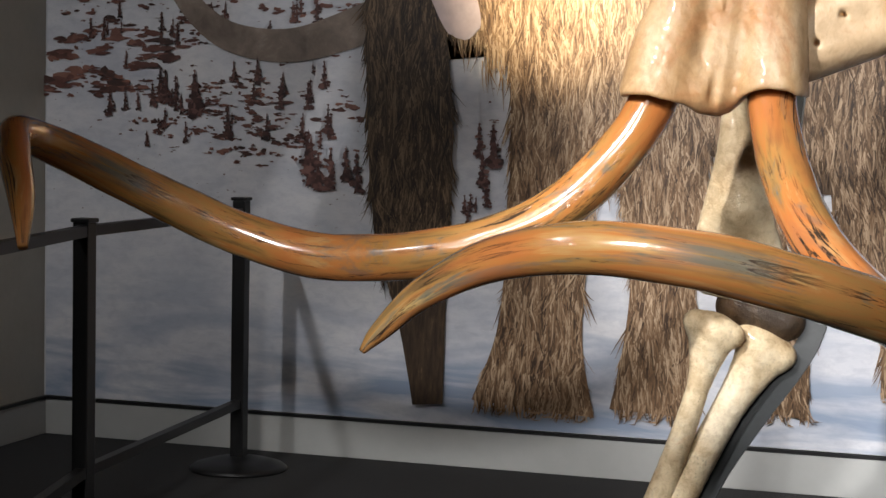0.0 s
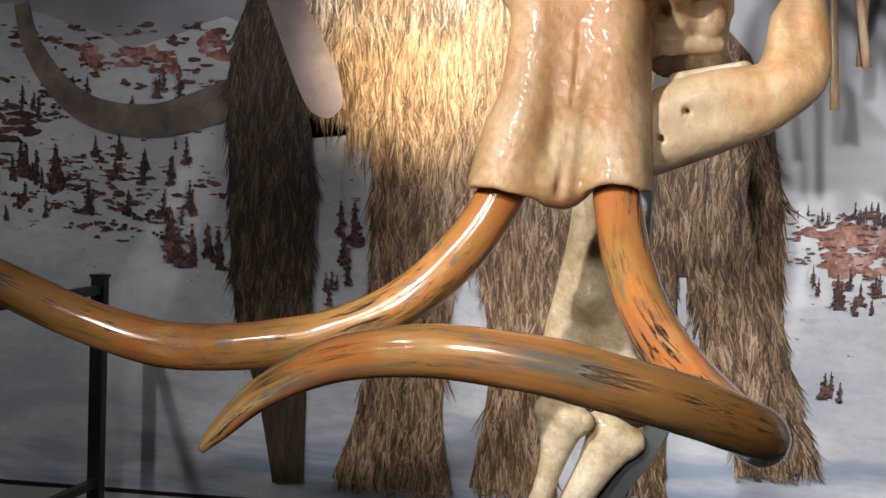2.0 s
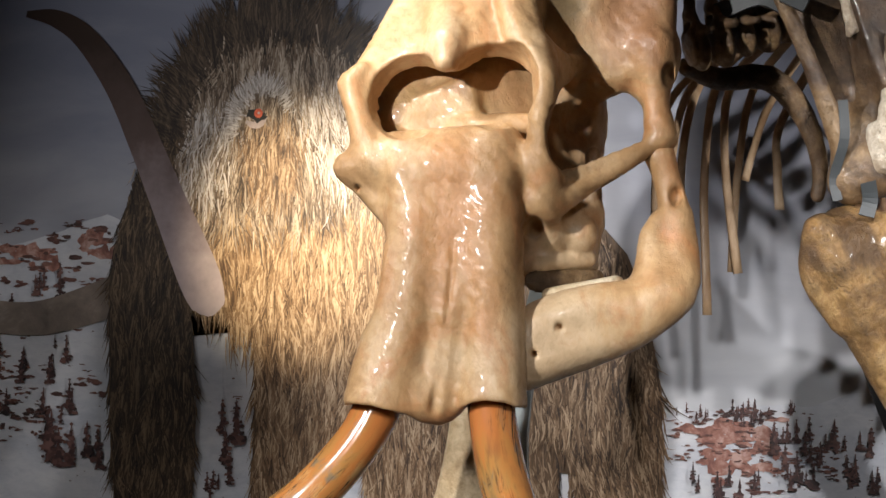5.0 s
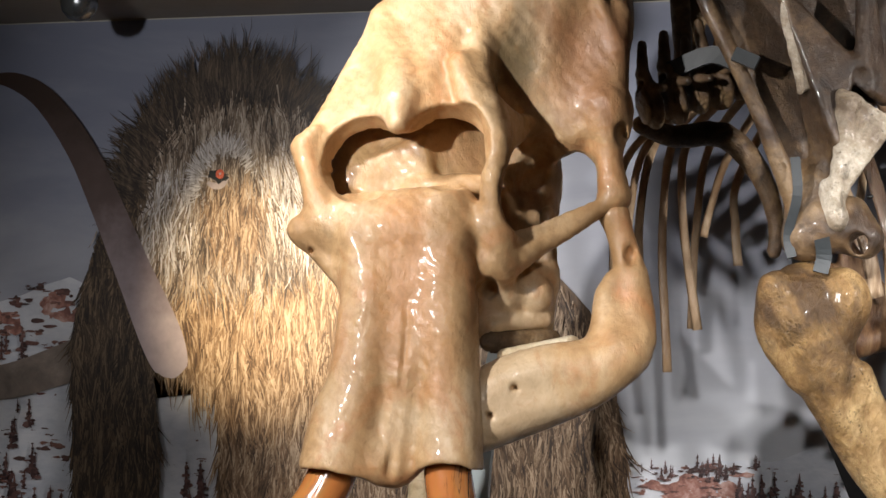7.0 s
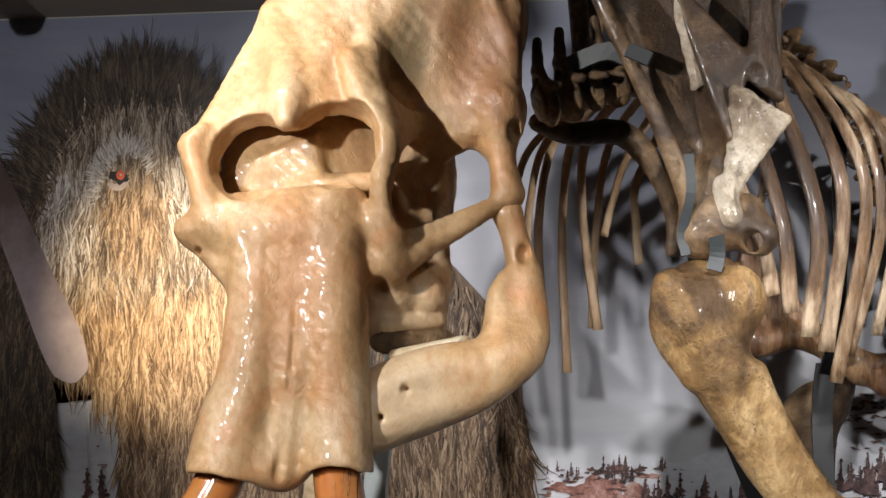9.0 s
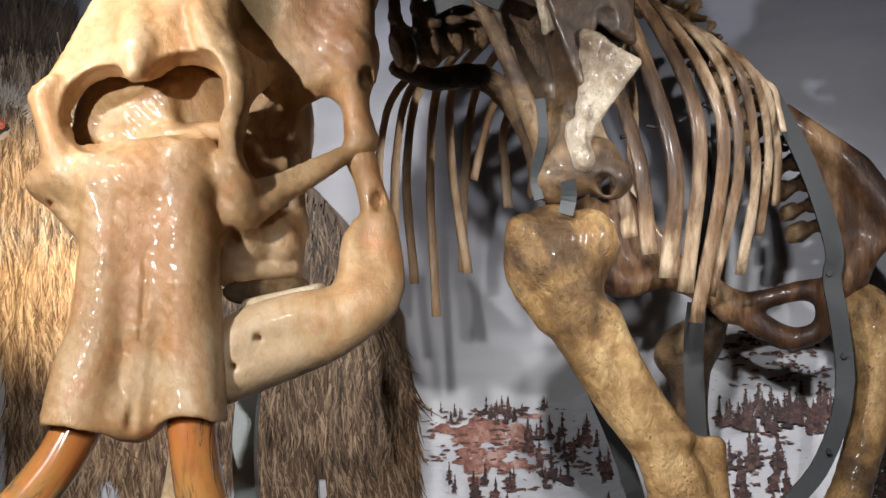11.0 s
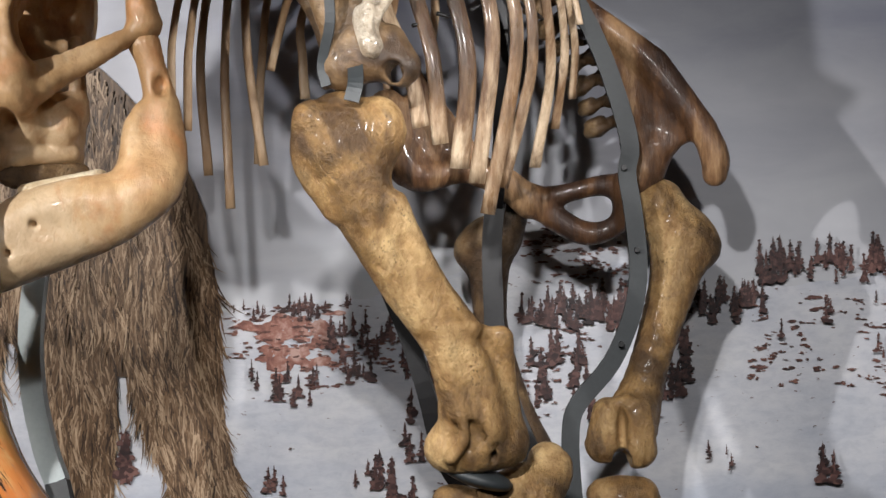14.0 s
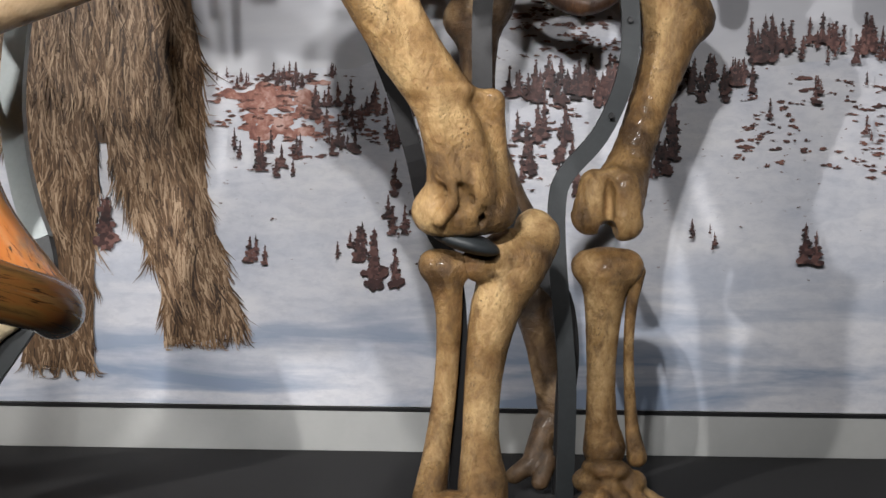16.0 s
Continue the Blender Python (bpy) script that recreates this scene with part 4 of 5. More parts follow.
# far hind leg
def far_femur(c):
    c.blob((1.0, 5.56, 1.585), (0.055, 0.06, 0.06), k=0.03)
    c.limb([(0.97, 5.58, 1.52, 0.06), (0.88, 5.58, 1.475, 0.055)], 0.04)
    c.limb([(0.93, 5.58, 1.50, 0.075), (0.93, 5.57, 1.36, 0.052), (0.94, 5.57, 1.20, 0.046), (1.00, 5.56, 0.98, 0.05), (1.08, 5.55, 0.78, 0.07)], 0.04)


# shade on the far thigh put into the darker bone colour
bone("thigh_bone", (0.74, 5.46, 0.66), (1.20, 5.70, 1.70), 0.009, far_femur, BONE_DARK, "brown thigh bone, darkened for shade")


def far_tibia(c):
    c.limb([(1.07, 5.50, 0.635, 0.045), (1.16, 5.52, 0.625, 0.050)], 0.03)
    c.limb([(1.10, 5.50, 0.615, 0.055), (1.135, 5.50, 0.50, 0.050), (1.175, 5.50, 0.37, 0.044), (1.19, 5.49, 0.285, 0.056)], 0.03)
    c.limb([(1.085, 5.47, 0.56, 0.018), (1.115, 5.46, 0.42, 0.014), (1.145, 5.46, 0.32, 0.020)], 0.008)
    c.blob((1.175, 5.47, 0.215), (0.055, 0.05, 0.045), k=0.012)
    c.limb([(1.155, 5.46, 0.19, 0.040), (1.125, 5.44, 0.12, 0.034)], 0.01)
    c.limb([(1.115, 5.43, 0.095, 0.032), (1.06, 5.41, 0.06, 0.026)], 0.008)
    c.limb([(1.165, 5.43, 0.11, 0.030), (1.14, 5.39, 0.045, 0.026)], 0.008)


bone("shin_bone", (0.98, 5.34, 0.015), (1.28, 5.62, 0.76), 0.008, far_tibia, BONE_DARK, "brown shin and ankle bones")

# spine
SPINE = spline([(0.15, 4.66, 2.34), (0.32, 4.74, 2.40), (0.52, 4.90, 2.52), (0.72, 5.02, 2.56), (0.90, 5.16, 2.46), (1.04, 5.28, 2.29), (1.15, 5.37, 2.12), (1.235, 5.42, 1.95), (1.30, 5.45, 1.79)], 10)


def vertebra_mesh(name, spine_len, wing, body):
    c = Clay((-0.13, -0.075, -0.10), (0.13, 0.075, 0.30), 0.007)
    c.blob((0, 0, 0), (body, 0.026, body), k=0.01)
    c.blob((0, -0.024, 0), (body * 0.8, 0.012, body * 0.8), k=0.006)
    c.blob((0, 0, 0.070), (0.045, 0.017, 0.036), k=0.012)
    c.blob((0, 0, 0.062), (0.022, 0.08, 0.018), k=0.01, cut=True)
    c.limb([(0, 0, 0.09, 0.014), (0, 0.02, 0.10 + spine_len, 0.008)], 0.015)
    for s in (-1, 1):
        c.limb([(s * 0.03, 0, 0.045, 0.015), (s * wing, 0.01, 0.03, 0.011)], 0.012)
    c.worn(0.003, 40)
    return c.mesh(name)


NECK, BACK, TAIL = (vertebra_mesh("vertebra", *v) for v in ((0.07, 0.10, 0.070), (0.14, 0.075, 0.055), (0.02, 0.10, 0.045)))
for me in (NECK, BACK, TAIL):
    me.materials.append(BONE_DARK)
along = np.r_[0, np.cumsum(np.linalg.norm(np.diff(SPINE, axis=0), axis=1))]


def on_spine(s):
    p = Vector([float(np.interp(s, along, SPINE[:, k])) for k in range(3)])
    q = Vector([float(np.interp(s + 0.02, along, SPINE[:, k])) for k in range(3)])
    return p, (q - p).normalized() if (q - p).length > 1e-6 else Vector((0.3, 0.2, -0.9))


COUNT = 26
for i in range(COUNT):
    s = along[-1] * (i + 0.3) / (COUNT + 0.2)
    p, ahead = on_spine(s)
    up = (Vector((0, 0, 1)) - ahead * ahead.z).normalized()
    side = ahead.cross(up).normalized()
    turn = Matrix((side, ahead, up)).transposed().to_4x4()
    ob = new("vertebra", NECK if i < 7 else BACK if i < 12 else TAIL)
    adopt(ob, skeleton)
    size = 1.0 + 0.1 * math.sin(i * 2.3)
    ob.matrix_basis = Matrix.Translation(p) @ turn @ Matrix.Scale(size, 4)

# ribs: top on the spine, bulge, lower end (x, y, z), half width
NEAR_RIBS = [
    (0.50, (0.66, 4.74, 2.20), (0.745, 4.70, 1.96), (0.772, 4.72, 1.81), 0.026),
    (0.55, (0.74, 4.76, 2.25), (0.805, 4.72, 2.00), (0.822, 4.75, 1.765), 0.026),
    (0.60, (0.83, 4.77, 2.28), (0.898, 4.74, 2.00), (0.872, 4.78, 1.70), 0.029),
    (0.66, (0.91, 4.80, 2.30), (0.968, 4.77, 2.06), (0.918, 4.82, 1.66), 0.026),
    (0.72, (0.97, 4.83, 2.30), (1.035, 4.82, 2.05), (0.945, 4.86, 1.575), 0.023),
    (0.78, (1.03, 4.88, 2.30), (1.078, 4.87, 2.02), (0.985, 4.92, 1.65), 0.020),
    (0.84, (1.08, 4.93, 2.30), (1.130, 5.02, 2.02), (1.080, 5.10, 1.715), 0.019),
    (0.90, (1.12, 4.99, 2.30), (1.172, 5.10, 2.08), (1.140, 5.16, 1.83), 0.016),
    (0.96, (1.15, 5.05, 2.28), (1.202, 5.18, 2.10), (1.195, 5.24, 1.925), 0.016),
    (1.02, (1.18, 5.11, 2.27), (1.205, 5.12, 2.20), (1.218, 5.12, 2.13), 0.012),
]
FAR_RIBS = [
    (0.22, (0.10, 4.98, 2.28), (0.035, 5.04, 2.12), (0.025, 5.05, 1.90), 0.014),
    (0.27, (0.14, 5.02, 2.30), (0.075, 5.08, 2.10), (0.062, 5.10, 1.84), 0.015),
    (0.32, (0.17, 5.06, 2.33), (0.098, 5.13, 2.06), (0.112, 5.15, 1.71), 0.016),
    (0.37, (0.22, 5.09, 2.34), (0.168, 5.14, 2.05), (0.182, 5.12, 1.61), 0.016),
    (0.42, (0.26, 5.14, 2.34), (0.225, 5.19, 2.12), (0.268, 5.21, 1.74), 0.017),
    (0.47, (0.32, 5.17, 2.32), (0.268, 5.22, 2.08), (0.248, 5.23, 1.745), 0.015),
    (0.52, (0.37, 5.20, 2.28), (0.315, 5.25, 2.14), (0.285, 5.26, 2.03), 0.015),
    (0.57, (0.40, 5.22, 2.22), (0.385, 5.26, 2.06), (0.392, 5.25, 1.94), 0.017),
    (0.64, (0.66, 5.35, 2.28), (0.62, 5.42, 2.10), (0.64, 5.42, 1.92), 0.018),
    (0.74, (0.78, 5.42, 2.26), (0.76, 5.47, 2.08), (0.77, 5.46, 1.88), 0.018),
]
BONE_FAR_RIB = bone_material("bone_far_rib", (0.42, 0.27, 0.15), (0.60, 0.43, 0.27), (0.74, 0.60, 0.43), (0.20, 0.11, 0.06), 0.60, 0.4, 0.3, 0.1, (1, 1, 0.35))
for ribs, side in ((NEAR_RIBS, 1), (FAR_RIBS, -1)):
    for s, a, b, c, w in ribs:
        p, _ = on_spine(s * along[-1] / 1.62 * 1.0)
        w *= 1.0 if side > 0 else 0.82
        q = p + Vector((0.05 * side, -0.09 * side, 0.0))
        q.z -= 0.02
        me = sweep_mesh("rib", [(*(p + Vector((0, 0, -0.01))), w * 0.8), (*q, w), (*a, w), (*b, w), (*c, w * 1.1)], 8, 10, 0.42, (0.62, -0.78, 0.1) if side > 0 else (0.3, -0.95, 0), False, 0.12)
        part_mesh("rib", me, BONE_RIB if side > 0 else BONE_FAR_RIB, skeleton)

# dark wire clips that tie each rib to the next
for (_, _, b, _, _), (_, _, c, _, _) in zip(NEAR_RIBS, NEAR_RIBS[1:7]):
    p, q = Vector(b) + Vector((0, 0, 0.12)), Vector(c) + Vector((0, 0, 0.10))
    mid = (p + q) / 2 + Vector((0, 0.01, 0.0))
    part_mesh("rib_clip", sweep_mesh("rib_clip", [(*p.lerp(mid, 0.3), 0.006), (*mid, 0.005), (*mid.lerp(q, 0.3), 0.004)], 3, 8), BLACK_METAL, skeleton, "short black wire clip")

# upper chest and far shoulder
# far blade takes the dark bone colour in place of shade
bone("shoulder_blade", (0.0, 4.84, 2.0), (0.62, 5.30, 2.92), 0.009, lambda c: (c.plate((0.20, 4.98, 2.86), (0.34, 5.0, 2.86), (0.24, 5.04, 2.42), 0.016, 0.02), c.limb([(0.22, 4.95, 2.86, 0.03), (0.24, 4.95, 2.62, 0.022), (0.24, 5.02, 2.45, 0.025)], 0.03)), BONE_DARK, "brown shoulder blade, darkened for shade")
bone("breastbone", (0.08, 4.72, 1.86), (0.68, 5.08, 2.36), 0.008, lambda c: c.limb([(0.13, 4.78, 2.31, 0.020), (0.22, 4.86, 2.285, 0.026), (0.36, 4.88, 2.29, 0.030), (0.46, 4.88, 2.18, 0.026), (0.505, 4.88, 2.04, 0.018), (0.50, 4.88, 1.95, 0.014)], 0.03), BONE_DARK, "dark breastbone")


def bar(points, width, depth, mat, label, facing=(0, -1, 0)):
    rows = [(*p, width) for p in points]
    me = sweep_mesh("support_bar", rows, 4, 4, depth / width, facing, True)
    return part_mesh("support_bar", me, mat, skeleton, label)


bar([(1.19, 5.26, 2.26), (1.27, 5.25, 2.10), (1.33, 5.245, 1.93), (1.365, 5.245, 1.78), (1.355, 5.25, 1.70), (1.372, 5.25, 1.58), (1.385, 5.255, 1.42), (1.365, 5.26, 1.28), (1.30, 5.27, 1.13), (1.20, 5.275, 1.01), (1.175, 5.275, 0.92), (1.18, 5.27, 0.75), (1.20, 5.26, 0.55), (1.215, 5.26, 0.35), (1.21, 5.26, 0.0)], 0.038, 0.024, STEEL_GREY, "grey painted steel bar bent along the hind leg")
bar([(0.96, 5.48, 1.64), (0.945, 5.48, 1.52), (0.945, 5.48, 1.34), (0.955, 5.48, 1.18), (1.01, 5.47, 0.95), (1.12, 5.45, 0.72), (1.20, 5.44, 0.62), (1.225, 5.43, 0.45), (1.215, 5.43, 0.30), (1.21, 5.43, 0.0)], 0.044, 0.03, BLACK_METAL, "black steel bar along the hind leg")
bar([(0.985, 5.10, 2.46), (0.985, 5.12, 2.2), (0.985, 5.14, 1.95), (0.97, 5.30, 1.70), (0.96, 5.46, 1.62)], 0.03, 0.02, BLACK_METAL, "black steel upright behind the ribs")
# one bent bar drawn in two colours, pale above and dark grey below
bar([(-0.24, 4.98, 1.95), (-0.28, 4.95, 1.75), (-0.325, 4.91, 1.52), (-0.355, 4.90, 1.28), (-0.35, 4.895, 1.10), (-0.315, 4.88, 0.94), (-0.275, 4.86, 0.84)], 0.045, 0.03, STEEL_PALE, "pale grey steel bar bent behind the foreleg")
bar([(-0.275, 4.86, 0.84), (-0.258, 4.84, 0.77), (-0.262, 4.82, 0.70), (-0.31, 4.80, 0.60), (-0.42, 4.80, 0.44), (-0.54, 4.79, 0.24), (-0.62, 4.78, 0.0)], 0.045, 0.03, STEEL_GREY, "dark grey steel bar bent behind the lower foreleg")
bar([(0.55, 4.62, 2.14), (0.57, 4.66, 1.92), (0.60, 4.70, 1.65), (0.65, 4.72, 1.45), (0.725, 4.74, 1.25), (0.775, 4.75, 1.08), (0.81, 4.79, 0.92), (0.88, 4.83, 0.75), (0.90, 4.83, 0.40), (0.89, 4.82, 0.0)], 0.034, 0.026, BLACK_METAL, "black steel bar behind the foreleg")
bar([(0.22, 4.66, 2.44), (0.34, 4.63, 2.475), (0.44, 4.60, 2.42), (0.50, 4.58, 2.38)], 0.034, 0.018, STEEL_GREY, "grey steel bracket under the neck")
bar([(0.555, 4.44, 2.16), (0.56, 4.44, 2.06), (0.535, 4.47, 1.96), (0.545, 4.47, 1.90)], 0.018, 0.010, STEEL_GREY, "grey steel strap at the shoulder")
bar([(0.40, 4.44, 2.44), (0.46, 4.435, 2.41)], 0.026, 0.014, STEEL_GREY, "grey steel clamp on the shoulder blade")
bar([(0.62, 4.47, 1.96), (0.625, 4.415, 1.90), (0.615, 4.405, 1.855)], 0.028, 0.006, STEEL_GREY, "dark tab over the shoulder joint")
for x, z in ((1.345, 1.715), (1.38, 1.47), (1.33, 1.19)):
    bm = bmesh.new()
    bmesh.ops.create_cone(bm, cap_ends=True, segments=8, radius1=0.009, radius2=0.008, depth=0.012, matrix=Matrix.Translation((x, 5.222, z)) @ Matrix.Rotation(radians(90), 4, "X"))
    part("bolt", bm, BLACK_METAL, skeleton)

# ---------------------------------------------------------------- barrier and lamp
barrier = thing("barrier_rail", (-2.3, 4.5, 0.0), "black metal barrier of posts and rails before the mural", "barrier")
POSTS = [(-2.41, 5.61, 0.99), (-2.27, 4.24, 0.97), (-1.93, 2.95, 0.97)]
for x, y, top in POSTS:
    post = part("post", box(bmesh.new(), x - 0.025, y - 0.025, 0.02, x + 0.025, y + 0.025, top, 0.004), BLACK_METAL, barrier)
    part("base", turned(bmesh.new(), (x, y, 0.0), [(0.178, 0.0), (0.18, 0.008), (0.165, 0.020), (0.11, 0.036), (0.055, 0.046), (0.03, 0.05)], 32), BLACK_METAL, post, smooth=True)
    part("cap", box(bmesh.new(), x - 0.03, y - 0.03, top, x + 0.03, y + 0.03, top + 0.012, 0.003), BLACK_METAL, post)
for (xa, ya, _), (xb, yb, _) in zip(POSTS, POSTS[1:]):
    for z, half in ((0.945, 0.016), (0.245, 0.015)):
        me = sweep_mesh("rail", [(xa, ya, z, half * 1.4), ((xa + xb) / 2, (ya + yb) / 2, z, half * 1.4), (xb, yb, z, half * 1.4)], 2, 4, 1.0, (0, 0, 1), True)
        part_mesh("rail", me, BLACK_METAL, barrier)

lamp = thing("spot_lamp", (-1.80, 5.30, TOP_Z), "small round metal lamp hanging under the ceiling", "lamp")
housing = [(0.012, 0.085), (0.03, 0.08), (0.05, 0.06), (0.062, 0.03), (0.064, 0.0), (0.056, -0.03), (0.036, -0.052), (0.012, -0.06)]
part("housing", turned(bmesh.new(), (-1.80, 5.30, TOP_Z - 0.10), housing[::-1], 28), GLAZE, lamp, smooth=True)
part("stem", turned(bmesh.new(), (-1.80, 5.30, TOP_Z - 0.02), [(0.01, 0.0), (0.01, 0.019)], 12), GLAZE, lamp)
# unseen housings for every spot, the added fill spots included
for eye, target, *_ in LAMPS:
    spot_thing = thing("unseen_track_lamp", (eye[0], eye[1], TOP_Z), "unseen black cylindrical ceiling spotlight, added to light skeleton and mural", "lamp", "ceiling spotlights")
    way = (Vector(target) - Vector(eye)).normalized()
    turn = way.to_track_quat("-Z", "Y").to_matrix().to_4x4()
    bm = bmesh.new()
    rings = []
    for r, h in ((0.01, 0.17), (0.055, 0.17), (0.06, 0.16), (0.06, 0.0), (0.068, -0.02), (0.064, -0.02), (0.056, 0.0), (0.056, 0.04)):
        rings.append([bm.verts.new((r * math.cos(2 * math.pi * k / 20), r * math.sin(2 * math.pi * k / 20), h + 0.06)) for k in range(20)])
    for a, b in zip(rings, rings[1:]):
        for k in range(20):
            bm.faces.new((a[k], a[(k + 1) % 20], b[(k + 1) % 20], b[k]))
    bmesh.ops.transform(bm, matrix=Matrix.Translation(eye) @ turn, verts=bm.verts)
    part("housing", bm, BLACK_METAL, spot_thing, smooth=True)
    top = Vector(eye) - way * 0.15
    part("stem", turned(bmesh.new(), (top.x, top.y, top.z), [(0.012, 0.0), (0.012, TOP_Z - top.z - 0.001)], 10), BLACK_METAL, spot_thing)

# ---------------------------------------------------------------- the wall print
mural = thing("wall_mural", (1.2, WALL_Y, 0.154), "large printed mural of a snowy mountain valley covering the wall", "mural")
FACE = WALL_Y - 0.006
bm = box(bmesh.new(), LEFT_X + 0.002, FACE, 0.156, 5.998, WALL_Y - 0.001, 2.944)
part("panel", bm, SKY, mural, "grey printed sky")
rng = random.Random(11)


def flat(name, rings, layer, mat, label="", kind=""):
    """Flat printed shapes: each ring of (x, z) becomes one face, on its own layer of the print."""
    y = FACE - 0.0022 * layer
    verts, faces = [], []
    for ring in rings:
        faces.append(tuple(range(len(verts), len(verts) + len(ring))))
        verts += [(x, y, z) for x, z in ring]
        y -= 0.0000035 if kind else 0.0
    me = bpy.data.meshes.new(name)
    me.from_pydata(verts, [], faces)
    me.validate()
    if not kind:
        bm = bmesh.new()
        bm.from_mesh(me)
        bmesh.ops.remove_doubles(bm, verts=bm.verts, dist=0.00005)
        bm.to_mesh(me)
        bm.free()
    ob = part_mesh(name, me, mat, mural, label)
    if kind:
        tagged(ob, kind=kind)
    return ob


def facing(ring):
    area = sum(a[0] * b[1] - b[0] * a[1] for a, b in zip(ring, ring[1:] + ring[:1]))
    return ring if area > 0 else ring[::-1]


def ridge(xs, zs, wobble, step=0.03):
    x, out = xs[0], []
    while x <= xs[-1]:
        z = float(np.interp(x, xs, zs)) + wobble * (noise.noise(Vector((x * 3.1, 0, 1))) + 0.5 * noise.noise(Vector((x * 9, 3, 1))))
        out.append((x, z))
        x += step
    return out


SKYLINE = ([LEFT_X + 0.01, -3.0, -2.5, -2.1, -1.6, -0.4, 0.1, 0.5, 0.8, 1.1, 1.35, 1.6, 1.9, 2.4, 3.2, 5.99], [1.98, 2.02, 1.86, 1.96, 1.8, 1.35, 1.30, 1.33, 1.40, 1.62, 1.55, 1.30, 1.34, 1.42, 1.5, 1.6])
hill = ridge(*SKYLINE, 0.03)
strips = [[(a[0], 0.158), (b[0], 0.158), (b[0], b[1]), (a[0], a[1])] for a, b in zip(hill, hill[1:])]
flat("printed_snow", strips, 1, SNOW, "printed snow slopes")


def blotch(x, z, w, h, n=11):
    ph = rng.uniform(0, 50)
    return [(x + w * math.cos(a) * (1 + 0.85 * noise.noise(Vector((math.cos(a) * 2.1, math.sin(a) * 2.1, ph)))), z + h * math.sin(a) * (1 + 0.85 * noise.noise(Vector((math.cos(a) * 2.1, math.sin(a) * 2.1, ph + 9))))) for a in [2 * math.pi * k / n for k in range(n)]]


rocks = []
for x0, z0, x1, z1, count, size in ((-3.44, 1.1, -2.1, 1.6, 170, 0.03), (-3.44, 1.6, -2.1, 1.95, 150, 0.035), (-2.80, 1.15, -2.35, 1.45, 110, 0.03), (-3.44, 1.38, -2.9, 1.62, 50, 0.07), (0.02, 0.98, 0.6, 1.3, 170, 0.022), (1.05, 1.36, 1.4, 1.58, 110, 0.02), (1.4, 1.0, 2.6, 1.32, 220, 0.02), (-1.66, 0.9, -1.56, 1.45, 20, 0.016), (2.2, 0.9, 3.6, 1.4, 90, 0.03), (1.0, 0.9, 1.5, 1.2, 70, 0.018), (0.0, 0.6, 2.4, 1.0, 50, 0.008)):
    for _ in range(count):
        s = size * rng.uniform(0.25, 1.2)
        x, z = rng.uniform(x0, x1), rng.uniform(z0, z1)
        if x < -2.0 and z < 1.30 - 0.23 * (x + 3.45):
            continue
        if noise.noise(Vector((x * 3.3, z * 6.5, 5))) > -0.12:
            for _ in range(4):
                rocks.append(facing(blotch(x + rng.gauss(0, 0.55) * s, z + rng.gauss(0, 0.16) * s, s * rng.uniform(0.2, 0.75), s * rng.uniform(0.07, 0.24), 9)))
flat("printed_scree", rocks, 2, INK_ROCK, "reddish printed rocks in the snow", "stuff")
reds = [facing(blotch(0.24 + rng.gauss(0, 0.085), 1.17 + rng.gauss(0, 0.05), rng.uniform(0.012, 0.05), rng.uniform(0.008, 0.028), 16)) for _ in range(46)]
reds += [facing(blotch(-2.12 + rng.uniform(-0.08, 0.08), 1.86 + rng.uniform(-0.04, 0.04), rng.uniform(0.012, 0.045), rng.uniform(0.01, 0.03), 14)) for _ in range(14)]
reds += [facing(blotch(-2.5 + rng.uniform(-0.2, 0.2), 1.8 + rng.uniform(-0.05, 0.05), rng.uniform(0.01, 0.06), rng.uniform(0.006, 0.02), 12)) for _ in range(26)]
flat("printed_crag", reds, 3, INK_RED_ROCK, "pale red printed crags", "stuff")


def conifer(x, z, h):
    """A fir as a cluster of dark daubs, wide at the foot."""
    w, bend, out = h * rng.uniform(0.17, 0.27), h * rng.uniform(-0.05, 0.05), []
    for k in range(5):
        a = k / 5
        reach, up = 0.6 * w * (1 - a) ** 0.8 * rng.uniform(0.8, 1.1), min(1.0, a + 0.36)
        left, right = x + bend * a - reach, x + bend * a + reach * rng.uniform(0.7, 1.1)
        foot = z + h * (a + rng.uniform(-0.02, 0.02))
        out.append(facing([(left, foot - h * 0.02), (x, foot + h * 0.03), (x + bend * up, z + h * up)]))
        out.append(facing([(x, foot + h * 0.03), (right, foot - h * 0.02), (x + bend * up, z + h * up)]))
    for _ in range(int(8 + h * 90)):
        a = rng.random() ** 1.35
        reach = w * (1 - a) ** 0.85
        size = h * rng.uniform(0.04, 0.095) * (1.15 - 0.6 * a)
        out.append(facing(blotch(x + bend * a + rng.uniform(-1, 1) * reach * 0.85, z + h * (0.04 + 0.92 * a), size * rng.uniform(0.8, 1.4), size * 0.8, 8)))
    return out


